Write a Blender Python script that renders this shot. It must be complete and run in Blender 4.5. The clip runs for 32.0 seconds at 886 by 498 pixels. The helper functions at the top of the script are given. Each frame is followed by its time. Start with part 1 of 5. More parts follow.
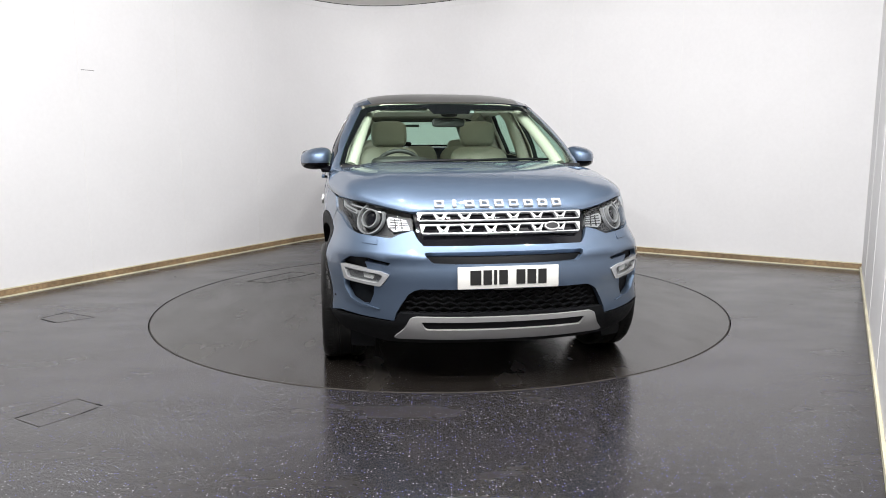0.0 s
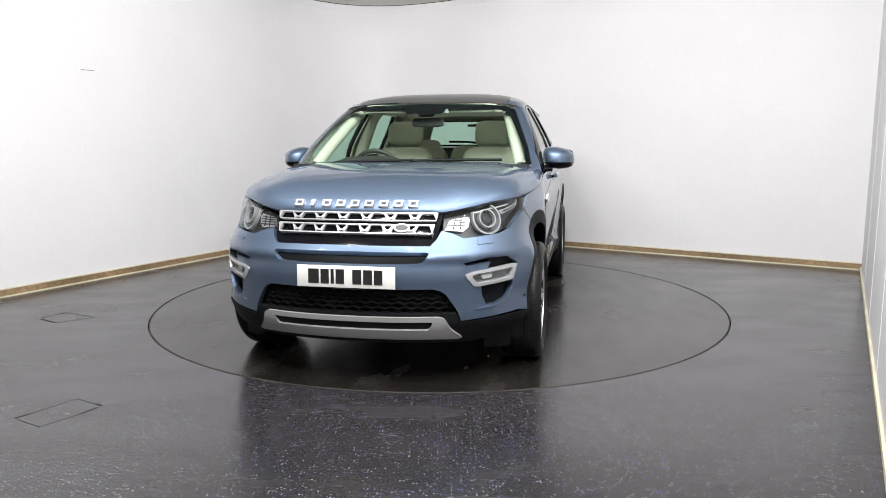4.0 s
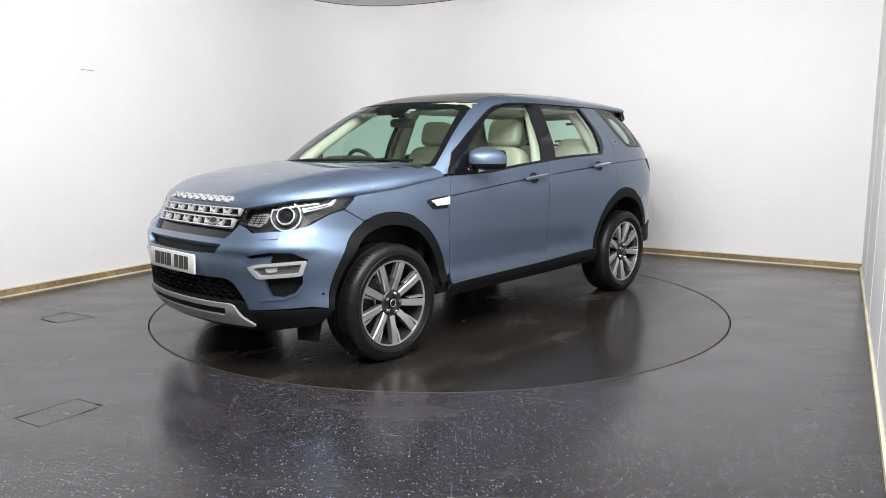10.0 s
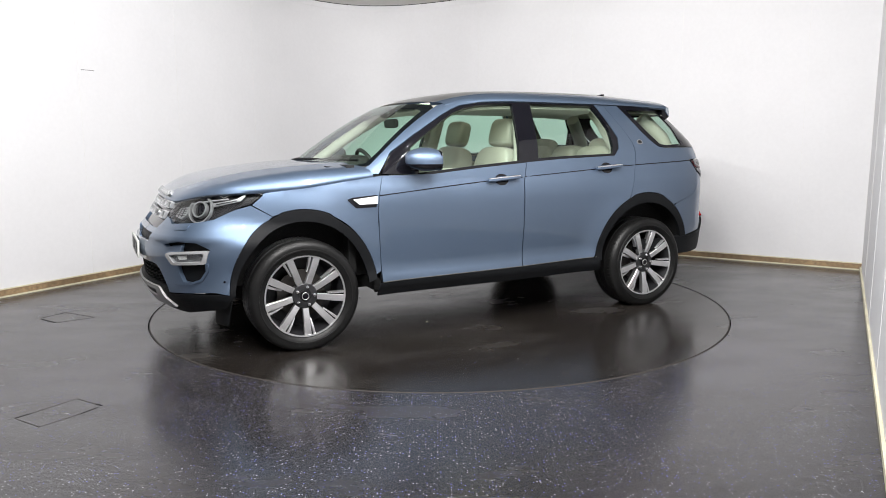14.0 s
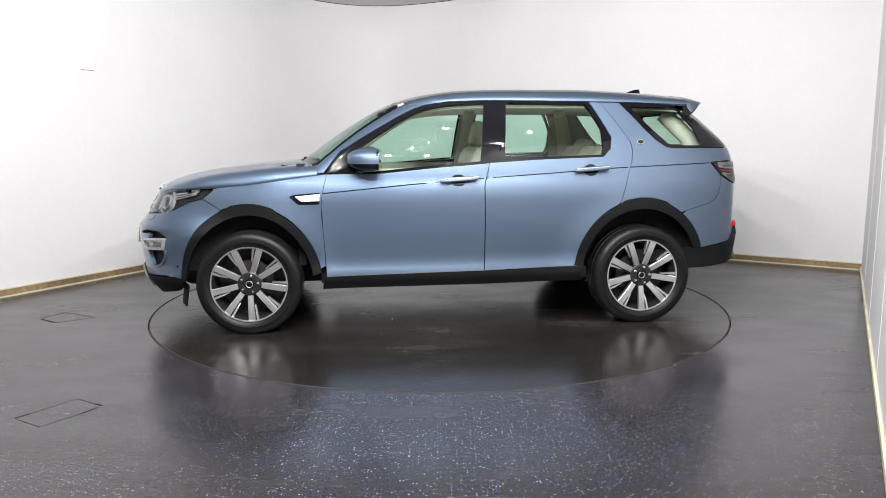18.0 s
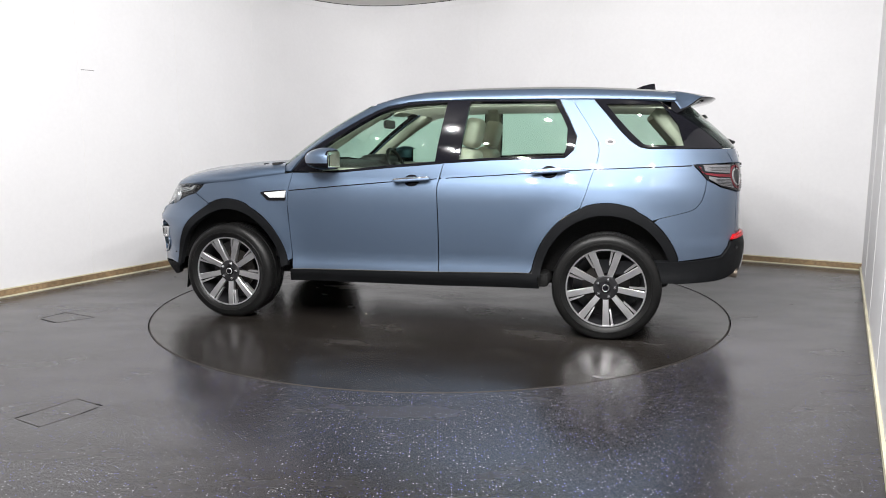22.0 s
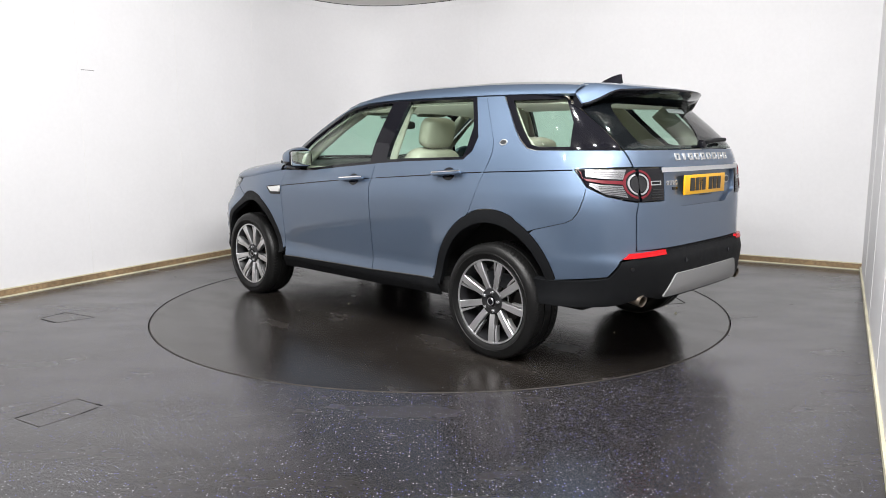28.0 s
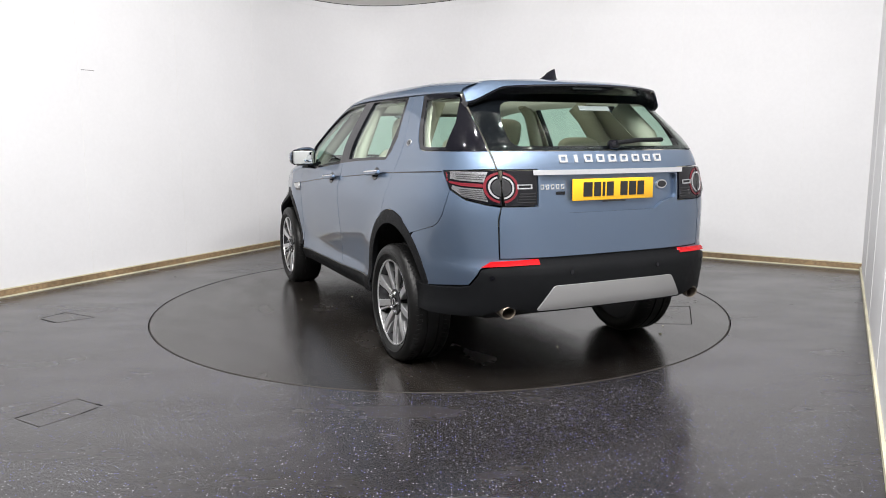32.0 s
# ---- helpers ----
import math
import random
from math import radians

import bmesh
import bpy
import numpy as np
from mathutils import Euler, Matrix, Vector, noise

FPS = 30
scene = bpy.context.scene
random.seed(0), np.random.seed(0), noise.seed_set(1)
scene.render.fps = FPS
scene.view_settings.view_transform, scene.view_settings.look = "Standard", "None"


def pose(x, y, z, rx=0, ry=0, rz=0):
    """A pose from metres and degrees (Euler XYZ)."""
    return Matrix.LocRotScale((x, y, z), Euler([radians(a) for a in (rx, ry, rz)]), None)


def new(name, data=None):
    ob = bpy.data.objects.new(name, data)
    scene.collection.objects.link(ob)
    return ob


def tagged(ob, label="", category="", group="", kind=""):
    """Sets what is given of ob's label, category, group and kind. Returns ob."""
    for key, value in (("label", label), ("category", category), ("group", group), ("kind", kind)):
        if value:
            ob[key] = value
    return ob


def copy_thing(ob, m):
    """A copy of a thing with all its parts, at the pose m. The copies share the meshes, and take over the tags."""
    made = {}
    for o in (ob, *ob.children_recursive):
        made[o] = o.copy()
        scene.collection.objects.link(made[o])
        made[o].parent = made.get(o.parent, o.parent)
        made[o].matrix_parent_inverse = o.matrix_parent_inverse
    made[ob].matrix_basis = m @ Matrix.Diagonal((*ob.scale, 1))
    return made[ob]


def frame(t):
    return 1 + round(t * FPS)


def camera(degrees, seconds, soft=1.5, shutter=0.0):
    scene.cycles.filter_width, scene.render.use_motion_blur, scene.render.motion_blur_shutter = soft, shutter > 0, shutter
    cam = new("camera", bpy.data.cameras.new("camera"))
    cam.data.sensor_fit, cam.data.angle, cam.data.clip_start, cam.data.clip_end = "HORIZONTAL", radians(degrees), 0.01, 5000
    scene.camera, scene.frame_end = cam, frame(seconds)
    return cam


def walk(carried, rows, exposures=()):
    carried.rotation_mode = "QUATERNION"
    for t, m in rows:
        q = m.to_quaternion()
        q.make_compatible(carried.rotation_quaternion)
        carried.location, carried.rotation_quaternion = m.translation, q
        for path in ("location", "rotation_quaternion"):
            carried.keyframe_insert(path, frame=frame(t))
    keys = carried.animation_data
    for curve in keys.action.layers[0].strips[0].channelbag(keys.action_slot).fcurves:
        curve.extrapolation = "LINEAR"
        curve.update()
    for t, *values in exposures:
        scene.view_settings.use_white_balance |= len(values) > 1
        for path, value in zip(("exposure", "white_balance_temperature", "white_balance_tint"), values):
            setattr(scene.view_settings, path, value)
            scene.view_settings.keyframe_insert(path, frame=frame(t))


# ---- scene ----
# The room is fixed; the turntable's axis is the origin. The vehicle's own space: x ahead, y to its left, z up.
cam = camera(63.80, 32.0, soft=0.9)
CAM = pose(0, -5.799, 1.288, 90 - 8.473, 0, -0.270) @ pose(0, 0, 0, 0, 0, -0.222)
walk(cam, [(0, CAM), (32, CAM)], exposures=[(0, 0.0), (32, 0.0)])


def heading(t):
    """Degrees by which the turntable has turned the vehicle at t seconds."""
    return -81.92 - 5.1265 * t + 0.001925 * (t - 16) ** 2


# ---- light ----
world = bpy.data.worlds.new("world")
scene.world = world
world.use_nodes = True
world.node_tree.nodes["Background"].inputs[0].default_value = (0.6, 0.62, 0.65, 1)
world.node_tree.nodes["Background"].inputs[1].default_value = 0.3

CEILING = 3.145
LAMP_WATTS = 25.5
LAMP_SPOTS = [(-0.10 + (i - 1.5) * w, y) for y, w in ((-1.9, 0.95), (-2.8, 0.90), (-3.7, 0.80), (-4.6, 0.50)) for i in range(4)]


# ---- materials ----
def material(name, color, rough=0.5, metal=0.0, grain=0.0, scale=40.0, bump=0.0, coat=0.0, spec=0.5, emit=None, patch=0.0):
    """A principled surface whose tone and roughness vary at two scales, with fine relief."""
    m = bpy.data.materials.new(name)
    m.use_nodes = True
    nt = m.node_tree
    b = nt.nodes["Principled BSDF"]
    b.inputs["Base Color"].default_value = (*color, 1)
    b.inputs["Roughness"].default_value = rough
    b.inputs["Metallic"].default_value = metal
    b.inputs["Specular IOR Level"].default_value = spec
    b.inputs["Coat Weight"].default_value = coat
    b.inputs["Coat Roughness"].default_value = 0.03
    if emit:
        b.inputs["Emission Color"].default_value = (*emit[:3], 1)
        b.inputs["Emission Strength"].default_value = emit[3]
    if grain or bump or patch:
        tc = nt.nodes.new("ShaderNodeTexCoord")
        fine = nt.nodes.new("ShaderNodeTexNoise")
        fine.inputs["Scale"].default_value = scale
        fine.inputs["Detail"].default_value = 5
        wide = nt.nodes.new("ShaderNodeTexNoise")
        wide.inputs["Scale"].default_value = scale / 18
        wide.inputs["Detail"].default_value = 4
        for n in (fine, wide):
            nt.links.new(tc.outputs["Object"], n.inputs["Vector"])
        total = None
        for n, amount in ((fine, grain), (wide, patch)):
            k = nt.nodes.new("ShaderNodeMapRange")
            k.inputs["From Min"].default_value, k.inputs["From Max"].default_value = 0.3, 0.7
            k.inputs["To Min"].default_value, k.inputs["To Max"].default_value = 1 - amount, 1 + amount
            nt.links.new(n.outputs["Fac"], k.inputs["Value"])
            if total is None:
                total = k
            else:
                mul = nt.nodes.new("ShaderNodeMath")
                mul.operation = "MULTIPLY"
                nt.links.new(total.outputs[0], mul.inputs[0])
                nt.links.new(k.outputs[0], mul.inputs[1])
                total = mul
        tint = nt.nodes.new("ShaderNodeVectorMath")
        tint.operation = "SCALE"
        tint.inputs[0].default_value = color
        nt.links.new(total.outputs[0], tint.inputs["Scale"])
        nt.links.new(tint.outputs[0], b.inputs["Base Color"])
        r = nt.nodes.new("ShaderNodeMath")
        r.operation = "MULTIPLY"
        r.inputs[1].default_value = rough
        r.use_clamp = True
        nt.links.new(total.outputs[0], r.inputs[0])
        nt.links.new(r.outputs[0], b.inputs["Roughness"])
        if bump:
            bp = nt.nodes.new("ShaderNodeBump")
            bp.inputs["Strength"].default_value = bump
            bp.inputs["Distance"].default_value = 0.002
            nt.links.new(fine.outputs["Fac"], bp.inputs["Height"])
            nt.links.new(bp.outputs[0], b.inputs["Normal"])
    return m


def pane(name, tint, rough=0.0, gloss=0.06):
    """Thin tinted glass: it lets light through by its tint and mirrors by Fresnel, gloss at least."""
    m = bpy.data.materials.new(name)
    m.use_nodes = True
    nt = m.node_tree
    nt.nodes.remove(nt.nodes["Principled BSDF"])
    tr = nt.nodes.new("ShaderNodeBsdfTransparent")
    tr.inputs[0].default_value = (*tint, 1)
    gl = nt.nodes.new("ShaderNodeBsdfGlossy")
    gl.inputs["Roughness"].default_value = rough
    lw = nt.nodes.new("ShaderNodeLayerWeight")
    lw.inputs["Blend"].default_value = 0.5
    steep = nt.nodes.new("ShaderNodeMath")
    steep.operation = "POWER"
    steep.inputs[1].default_value = 4.5
    nt.links.new(lw.outputs["Facing"], steep.inputs[0])
    fr = nt.nodes.new("ShaderNodeMath")
    fr.operation = "MULTIPLY_ADD"
    fr.inputs[1].default_value, fr.inputs[2].default_value = 0.98 - gloss, gloss
    nt.links.new(steep.outputs[0], fr.inputs[0])
    mix = nt.nodes.new("ShaderNodeMixShader")
    nt.links.new(fr.outputs[0], mix.inputs[0])
    nt.links.new(tr.outputs[0], mix.inputs[1])
    nt.links.new(gl.outputs[0], mix.inputs[2])
    nt.links.new(mix.outputs[0], nt.nodes["Material Output"].inputs[0])
    return m


PAINT = material("metallic_blue_paint", (0.122, 0.171, 0.250), 0.51, 0.86, grain=0.035, scale=900, coat=1.0)
TRIM = material("black_grained_plastic", (0.0065, 0.007, 0.008), 0.55, spec=0.13, grain=0.15, scale=500, bump=0.25, patch=0.1)
GLOSS = material("gloss_black", (0.005, 0.005, 0.007), 0.06, spec=0.36, grain=0.05, scale=60)
RUBBER = material("tyre_rubber", (0.0065, 0.0065, 0.0065), 0.42, spec=0.26, grain=0.2, scale=140, bump=0.3, patch=0.15)
CHROME = material("chrome", (0.82, 0.83, 0.85), 0.12, 1.0, grain=0.03, scale=80)
SATIN = material("satin_silver", (0.50, 0.50, 0.50), 0.36, 0.85, grain=0.05, scale=300)
SKID_PAINT = material("silver_paint", (0.33, 0.33, 0.328), 0.50, 0.30, grain=0.06, scale=500)
BRIGHT = material("bright_plated_plastic", (0.52, 0.53, 0.54), 0.24, 0.5, grain=0.04, scale=200)
TURNED = material("diamond_turned_alloy", (0.70, 0.70, 0.71), 0.30, 0.90, grain=0.06, scale=250)
DARK_RIM = material("dark_grey_alloy", (0.020, 0.020, 0.022), 0.36, 0.3, grain=0.08, scale=200)
EXHAUST = material("sooty_exhaust_steel", (0.24, 0.20, 0.16), 0.35, 0.8, grain=0.2, scale=120)
HUB_GREY = material("dark_grey_hub", (0.024, 0.024, 0.026), 0.36, 0.4, grain=0.08, scale=200)
WELL = material("wheel_well_felt", (0.008, 0.008, 0.008), 0.9, grain=0.3, scale=120, bump=0.4)
LEATHER = material("cream_leather", (0.35, 0.325, 0.27), 0.48, grain=0.05, scale=260, bump=0.2, patch=0.05)
LINING = material("pale_headlining", (0.42, 0.40, 0.34), 0.85, grain=0.05, scale=300, bump=0.2)
DASH = material("dark_dashboard", (0.022, 0.021, 0.02), 0.55, grain=0.12, scale=300, bump=0.25)
GREY_CARD = material("grey_plastic", (0.10, 0.10, 0.095), 0.6, grain=0.08, scale=200)
GLASS = pane("green_tinted_glass", (0.70, 0.89, 0.79))
REAR_GLASS = pane("privacy_free_rear_glass", (0.66, 0.80, 0.72))
CLEAR = pane("clear_lens", (0.90, 0.92, 0.92))
ROOF_GLASS = pane("dark_roof_glass", (0.03, 0.035, 0.04), 0.42, 0.40)
# translucent share added so light from above brightens the cabin
BLIND = material("pale_light_passing_blind", (0.62, 0.59, 0.51), 0.85, grain=0.04, scale=300, bump=0.15)
sheer = BLIND.node_tree.nodes.new("ShaderNodeBsdfTranslucent")
sheer.inputs["Color"].default_value = (0.62, 0.59, 0.51, 1)
blend = BLIND.node_tree.nodes.new("ShaderNodeMixShader")
blend.inputs[0].default_value = 0.45
BLIND.node_tree.links.new(BLIND.node_tree.nodes["Principled BSDF"].outputs[0], blend.inputs[1])
BLIND.node_tree.links.new(sheer.outputs[0], blend.inputs[2])
BLIND.node_tree.links.new(blend.outputs[0], BLIND.node_tree.nodes["Material Output"].inputs[0])
RED_LENS = material("red_lens", (0.55, 0.006, 0.010), 0.25, grain=0.12, scale=300, spec=0.3)
RED_GLOW = material("red_lamp_ring", (0.115, 0.012, 0.018), 0.25, grain=0.10, scale=300, spec=0.3)
GREY_LENS = material("smoked_lens", (0.33, 0.33, 0.34), 0.22, 0.3, grain=0.25, scale=160, coat=0.8)
PLEATED = material("pleated_clear_lens", (0.22, 0.22, 0.23), 0.28, 0.6, grain=0.15, scale=420, bump=0.15)
VENT_SILVER = material("pale_silver_paint", (0.78, 0.78, 0.77), 0.30, 0.15, grain=0.04, scale=200)
LAMP_WHITE = material("lamp_reflector", (0.42, 0.43, 0.44), 0.34, 0.70, grain=0.1, scale=120)
PLATE_W = material("white_plate", (0.64, 0.64, 0.61), 0.35, grain=0.03, scale=200)
PLATE_Y = material("yellow_plate", (0.80, 0.42, 0.012), 0.35, grain=0.03, scale=200)
INK = material("black_ink", (0.01, 0.01, 0.01), 0.4, grain=0.05, scale=200)
MIRROR = material("mirror_glass", (0.85, 0.88, 0.86), 0.02, 1.0, grain=0.01, scale=40)
WALL = material("white_painted_wall", (0.795, 0.792, 0.806), 0.55, grain=0.012, scale=26, bump=0.12, patch=0.018)
CEIL = material("brown_grey_ceiling", (0.10, 0.095, 0.09), 0.8, grain=0.02, scale=20)
PALE_CEIL = material("pale_ceiling_margin", (0.70, 0.68, 0.65), 0.75, grain=0.04, scale=12, patch=0.06)
WOOD = material("worn_wooden_skirting", (0.26, 0.18, 0.10), 0.6, grain=0.3, scale=30, bump=0.3, patch=0.35)
BEAD = material("cream_sealant_bead", (0.66, 0.62, 0.46), 0.5, grain=0.1, scale=60, patch=0.15)
GAP = material("dark_gap", (0.004, 0.004, 0.004), 0.9, grain=0.2, scale=50)
METAL_EDGE = material("worn_steel_edge", (0.045, 0.040, 0.036), 0.55, 0.4, grain=0.3, scale=50)
LIT = material("lit_diffuser", (0.9, 0.9, 0.9), 0.5, emit=(1, 0.98, 0.95, 9))
STICKER = material("pale_sticker", (0.16, 0.19, 0.185), 0.5, grain=0.05, scale=100)


def floor_material(name, base, fleck, wear):
    """Dark vinyl safety floor: grit of blue and white in two sizes, cloudy dull stains, a soft sheen."""
    m = material(name, base, 0.27, grain=0.05, scale=9, patch=0.10, spec=0.72)
    nt = m.node_tree
    b = nt.nodes["Principled BSDF"]
    tc = nt.nodes.new("ShaderNodeTexCoord")
    color = b.inputs["Base Color"].links[0].from_socket
    for scale, size, share, pale in ((150, 0.34, fleck * 2, (0.075, 0.075, 0.09, 1)), (76, 0.20, fleck, (0.40, 0.40, 0.46, 1))):
        vor = nt.nodes.new("ShaderNodeTexVoronoi")
        vor.voronoi_dimensions = "2D"
        vor.inputs["Scale"].default_value = scale
        nt.links.new(tc.outputs["Object"], vor.inputs["Vector"])
        sep = nt.nodes.new("ShaderNodeSeparateColor")
        nt.links.new(vor.outputs["Color"], sep.inputs[0])
        near = nt.nodes.new("ShaderNodeMath")
        near.operation = "LESS_THAN"
        near.inputs[1].default_value = size
        nt.links.new(vor.outputs["Distance"], near.inputs[0])
        some = nt.nodes.new("ShaderNodeMath")
        some.operation = "LESS_THAN"
        some.inputs[1].default_value = share
        nt.links.new(sep.outputs[0], some.inputs[0])
        both = nt.nodes.new("ShaderNodeMath")
        both.operation = "MULTIPLY"
        nt.links.new(near.outputs[0], both.inputs[0])
        nt.links.new(some.outputs[0], both.inputs[1])
        hue = nt.nodes.new("ShaderNodeMath")
        hue.operation = "GREATER_THAN"
        hue.inputs[1].default_value = 0.45
        nt.links.new(sep.outputs[1], hue.inputs[0])
        tone = nt.nodes.new("ShaderNodeMix")
        tone.data_type = "RGBA"
        tone.inputs["A"].default_value = (pale[0] * 0.35, pale[1] * 0.37, pale[2] * 0.95, 1)
        tone.inputs["B"].default_value = pale
        nt.links.new(hue.outputs[0], tone.inputs["Factor"])
        mix = nt.nodes.new("ShaderNodeMix")
        mix.data_type = "RGBA"
        nt.links.new(both.outputs[0], mix.inputs["Factor"])
        nt.links.new(color, mix.inputs["A"])
        nt.links.new(tone.outputs["Result"], mix.inputs["B"])
        color = mix.outputs["Result"]
    # dull cloudy stains, drawn out along one way
    turn = nt.nodes.new("ShaderNodeMapping")
    turn.inputs["Rotation"].default_value = (0, 0, 0.5)
    turn.inputs["Scale"].default_value = (1.0, 2.2, 1)
    nt.links.new(tc.outputs["Object"], turn.inputs["Vector"])
    scuff = nt.nodes.new("ShaderNodeTexNoise")
    scuff.inputs["Scale"].default_value = 1.3
    scuff.inputs["Detail"].default_value = 5
    scuff.inputs["Roughness"].default_value = 0.55
    nt.links.new(turn.outputs[0], scuff.inputs["Vector"])
    stain = nt.nodes.new("ShaderNodeMapRange")
    stain.inputs["From Min"].default_value, stain.inputs["From Max"].default_value = 0.50, 0.80
    stain.inputs["To Max"].default_value = wear
    nt.links.new(scuff.outputs["Fac"], stain.inputs["Value"])
    worn = nt.nodes.new("ShaderNodeMix")
    worn.data_type = "RGBA"
    worn.inputs["B"].default_value = (0.10, 0.092, 0.082, 1)
    nt.links.new(stain.outputs[0], worn.inputs["Factor"])
    nt.links.new(color, worn.inputs["A"])
    nt.links.new(worn.outputs["Result"], b.inputs["Base Color"])
    dull = nt.nodes.new("ShaderNodeMapRange")
    dull.inputs["From Min"].default_value, dull.inputs["From Max"].default_value = 0.35, 0.70
    dull.inputs["To Min"].default_value, dull.inputs["To Max"].default_value = 0.19, 0.30
    nt.links.new(scuff.outputs["Fac"], dull.inputs["Value"])
    nt.links.new(dull.outputs[0], b.inputs["Roughness"])
    return m


FLOOR = floor_material("flecked_vinyl_floor", (0.0235, 0.0212, 0.0202), 0.14, 0.12)
DISC = floor_material("worn_turntable_vinyl", (0.0135, 0.0114, 0.0098), 0.008, 0.24)


# ---- mesh helpers ----
def finish(ob, bm, mat, smooth=True, sharp=38):
    bmesh.ops.recalc_face_normals(bm, faces=bm.faces)
    for f in bm.faces:
        f.smooth = smooth
    limit = radians(sharp)
    for e in bm.edges:
        if len(e.link_faces) == 2 and e.calc_face_angle(0) > limit:
            e.smooth = False
    bm.to_mesh(ob.data)
    bm.free()
    ob.data.materials.append(mat)
    return ob


def part(name, bm, mat, parent=None, label="", smooth=True, sharp=38):
    ob = new(name, bpy.data.meshes.new(name))
    finish(ob, bm, mat, smooth, sharp)
    ob.parent = parent
    if label:
        tagged(ob, label)
    return ob


def box_bm(size, m=None, bevel=0.0, seg=2):
    bm = bmesh.new()
    bmesh.ops.create_cube(bm, size=1)
    bmesh.ops.scale(bm, vec=size, verts=bm.verts)
    if bevel:
        bmesh.ops.bevel(bm, geom=bm.edges[:], offset=bevel, segments=seg, affect="EDGES", profile=0.5)
    if m is not None:
        bm.transform(m)
    return bm


def blob_bm(size, m=None, e=0.5, n=20, k=12):
    """A superellipsoid: e near 0 is a box, 1 an ellipsoid."""
    bm = bmesh.new()

    def sp(v):
        return math.copysign(abs(v) ** e, v)
    rings = []
    for j in range(1, k):
        a = -math.pi / 2 + math.pi * j / k
        rings.append([bm.verts.new((size[0] / 2 * sp(math.cos(a)) * sp(math.cos(2 * math.pi * i / n)),
                                    size[1] / 2 * sp(math.cos(a)) * sp(math.sin(2 * math.pi * i / n)),
                                    size[2] / 2 * sp(math.sin(a)))) for i in range(n)])
    for r, q in zip(rings, rings[1:]):
        for i in range(n):
            bm.faces.new((r[i], r[(i + 1) % n], q[(i + 1) % n], q[i]))
    for ring, z in ((rings[0], -size[2] / 2), (rings[-1], size[2] / 2)):
        tip = bm.verts.new((0, 0, z))
        for i in range(n):
            bm.faces.new((tip, ring[i], ring[(i + 1) % n]))
    if m is not None:
        bm.transform(m)
    return bm


def lathe_bm(profile, n=64, m=None, closed=True):
    """Turns (radius, offset) pairs round the y axis."""
    bm = bmesh.new()
    rings = [[bm.verts.new((r * math.cos(2 * math.pi * i / n), y, r * math.sin(2 * math.pi * i / n))) for i in range(n)] for r, y in profile]
    pairs = list(zip(rings, rings[1:])) + ([(rings[-1], rings[0])] if closed else [])
    for a, b in pairs:
        for i in range(n):
            bm.faces.new((a[i], a[(i + 1) % n], b[(i + 1) % n], b[i]))
    if m is not None:
        bm.transform(m)
    return bm


def tube_bm(points, radius, n=10):
    """A round bar along points."""
    bm = bmesh.new()
    rings = []
    pts = [Vector(p) for p in points]
    for i, p in enumerate(pts):
        d = (pts[min(i + 1, len(pts) - 1)] - pts[max(i - 1, 0)]).normalized()
        a = d.orthogonal().normalized() if not rings else (last - d * last.dot(d)).normalized()
        last = a
        b = d.cross(a)
        r = radius(i / (len(pts) - 1)) if callable(radius) else radius
        rings.append([bm.verts.new(p + r * (a * math.cos(2 * math.pi * k / n) + b * math.sin(2 * math.pi * k / n))) for k in range(n)])
    for r, q in zip(rings, rings[1:]):
        for k in range(n):
            bm.faces.new((r[k], r[(k + 1) % n], q[(k + 1) % n], q[k]))
    bm.faces.new(rings[0][::-1])
    bm.faces.new(rings[-1])
    return bm


def curve(*pts):
    """A monotone cubic through (x, y) pairs."""
    xs = np.array([p[0] for p in pts], float)
    ys = np.array([p[1] for p in pts], float)
    d = np.diff(ys) / np.diff(xs)
    t = np.zeros(len(xs))
    t[0], t[-1] = d[0], d[-1]
    for i in range(1, len(xs) - 1):
        t[i] = 0 if d[i - 1] * d[i] <= 0 else 2 * d[i - 1] * d[i] / (d[i - 1] + d[i])

    def f(x):
        if x <= xs[0]:
            return float(ys[0] + t[0] * (x - xs[0]))
        if x >= xs[-1]:
            return float(ys[-1] + t[-1] * (x - xs[-1]))
        i = int(np.searchsorted(xs, x)) - 1
        h = xs[i + 1] - xs[i]
        s = (x - xs[i]) / h
        return float((1 + 2 * s) * (1 - s) ** 2 * ys[i] + s * (1 - s) ** 2 * h * t[i] + s * s * (3 - 2 * s) * ys[i + 1] + s * s * (s - 1) * h * t[i + 1])
    return f


def slab(name, a, b, thick, z0, z1, mat):
    """A straight wall from a to b (plan), its face on that line and its thickness behind it (to the left of a to b)."""
    a, b = Vector((*a, 0)), Vector((*b, 0))
    d = (b - a).normalized()
    n = Vector((-d.y, d.x, 0))
    bm = bmesh.new()
    low = [bm.verts.new(p + Vector((0, 0, z0))) for p in (a, b, b + n * thick, a + n * thick)]
    top = bmesh.ops.extrude_face_region(bm, geom=[bm.faces.new(low)])["geom"]
    bmesh.ops.translate(bm, vec=(0, 0, z1 - z0), verts=[v for v in top if isinstance(v, bmesh.types.BMVert)])
    return tagged(part(name, bm, mat, smooth=False), kind="structure")


# ---- the room ----
P_BL = (-5.60, -3.22)
P_CORNER = (-1.18, 4.82)
P_FR = (4.268, 1.277)
P_BR = (-0.12, -6.50)


def lerp2(a, b, k):
    return (a[0] + (b[0] - a[0]) * k, a[1] + (b[1] - a[1]) * k)


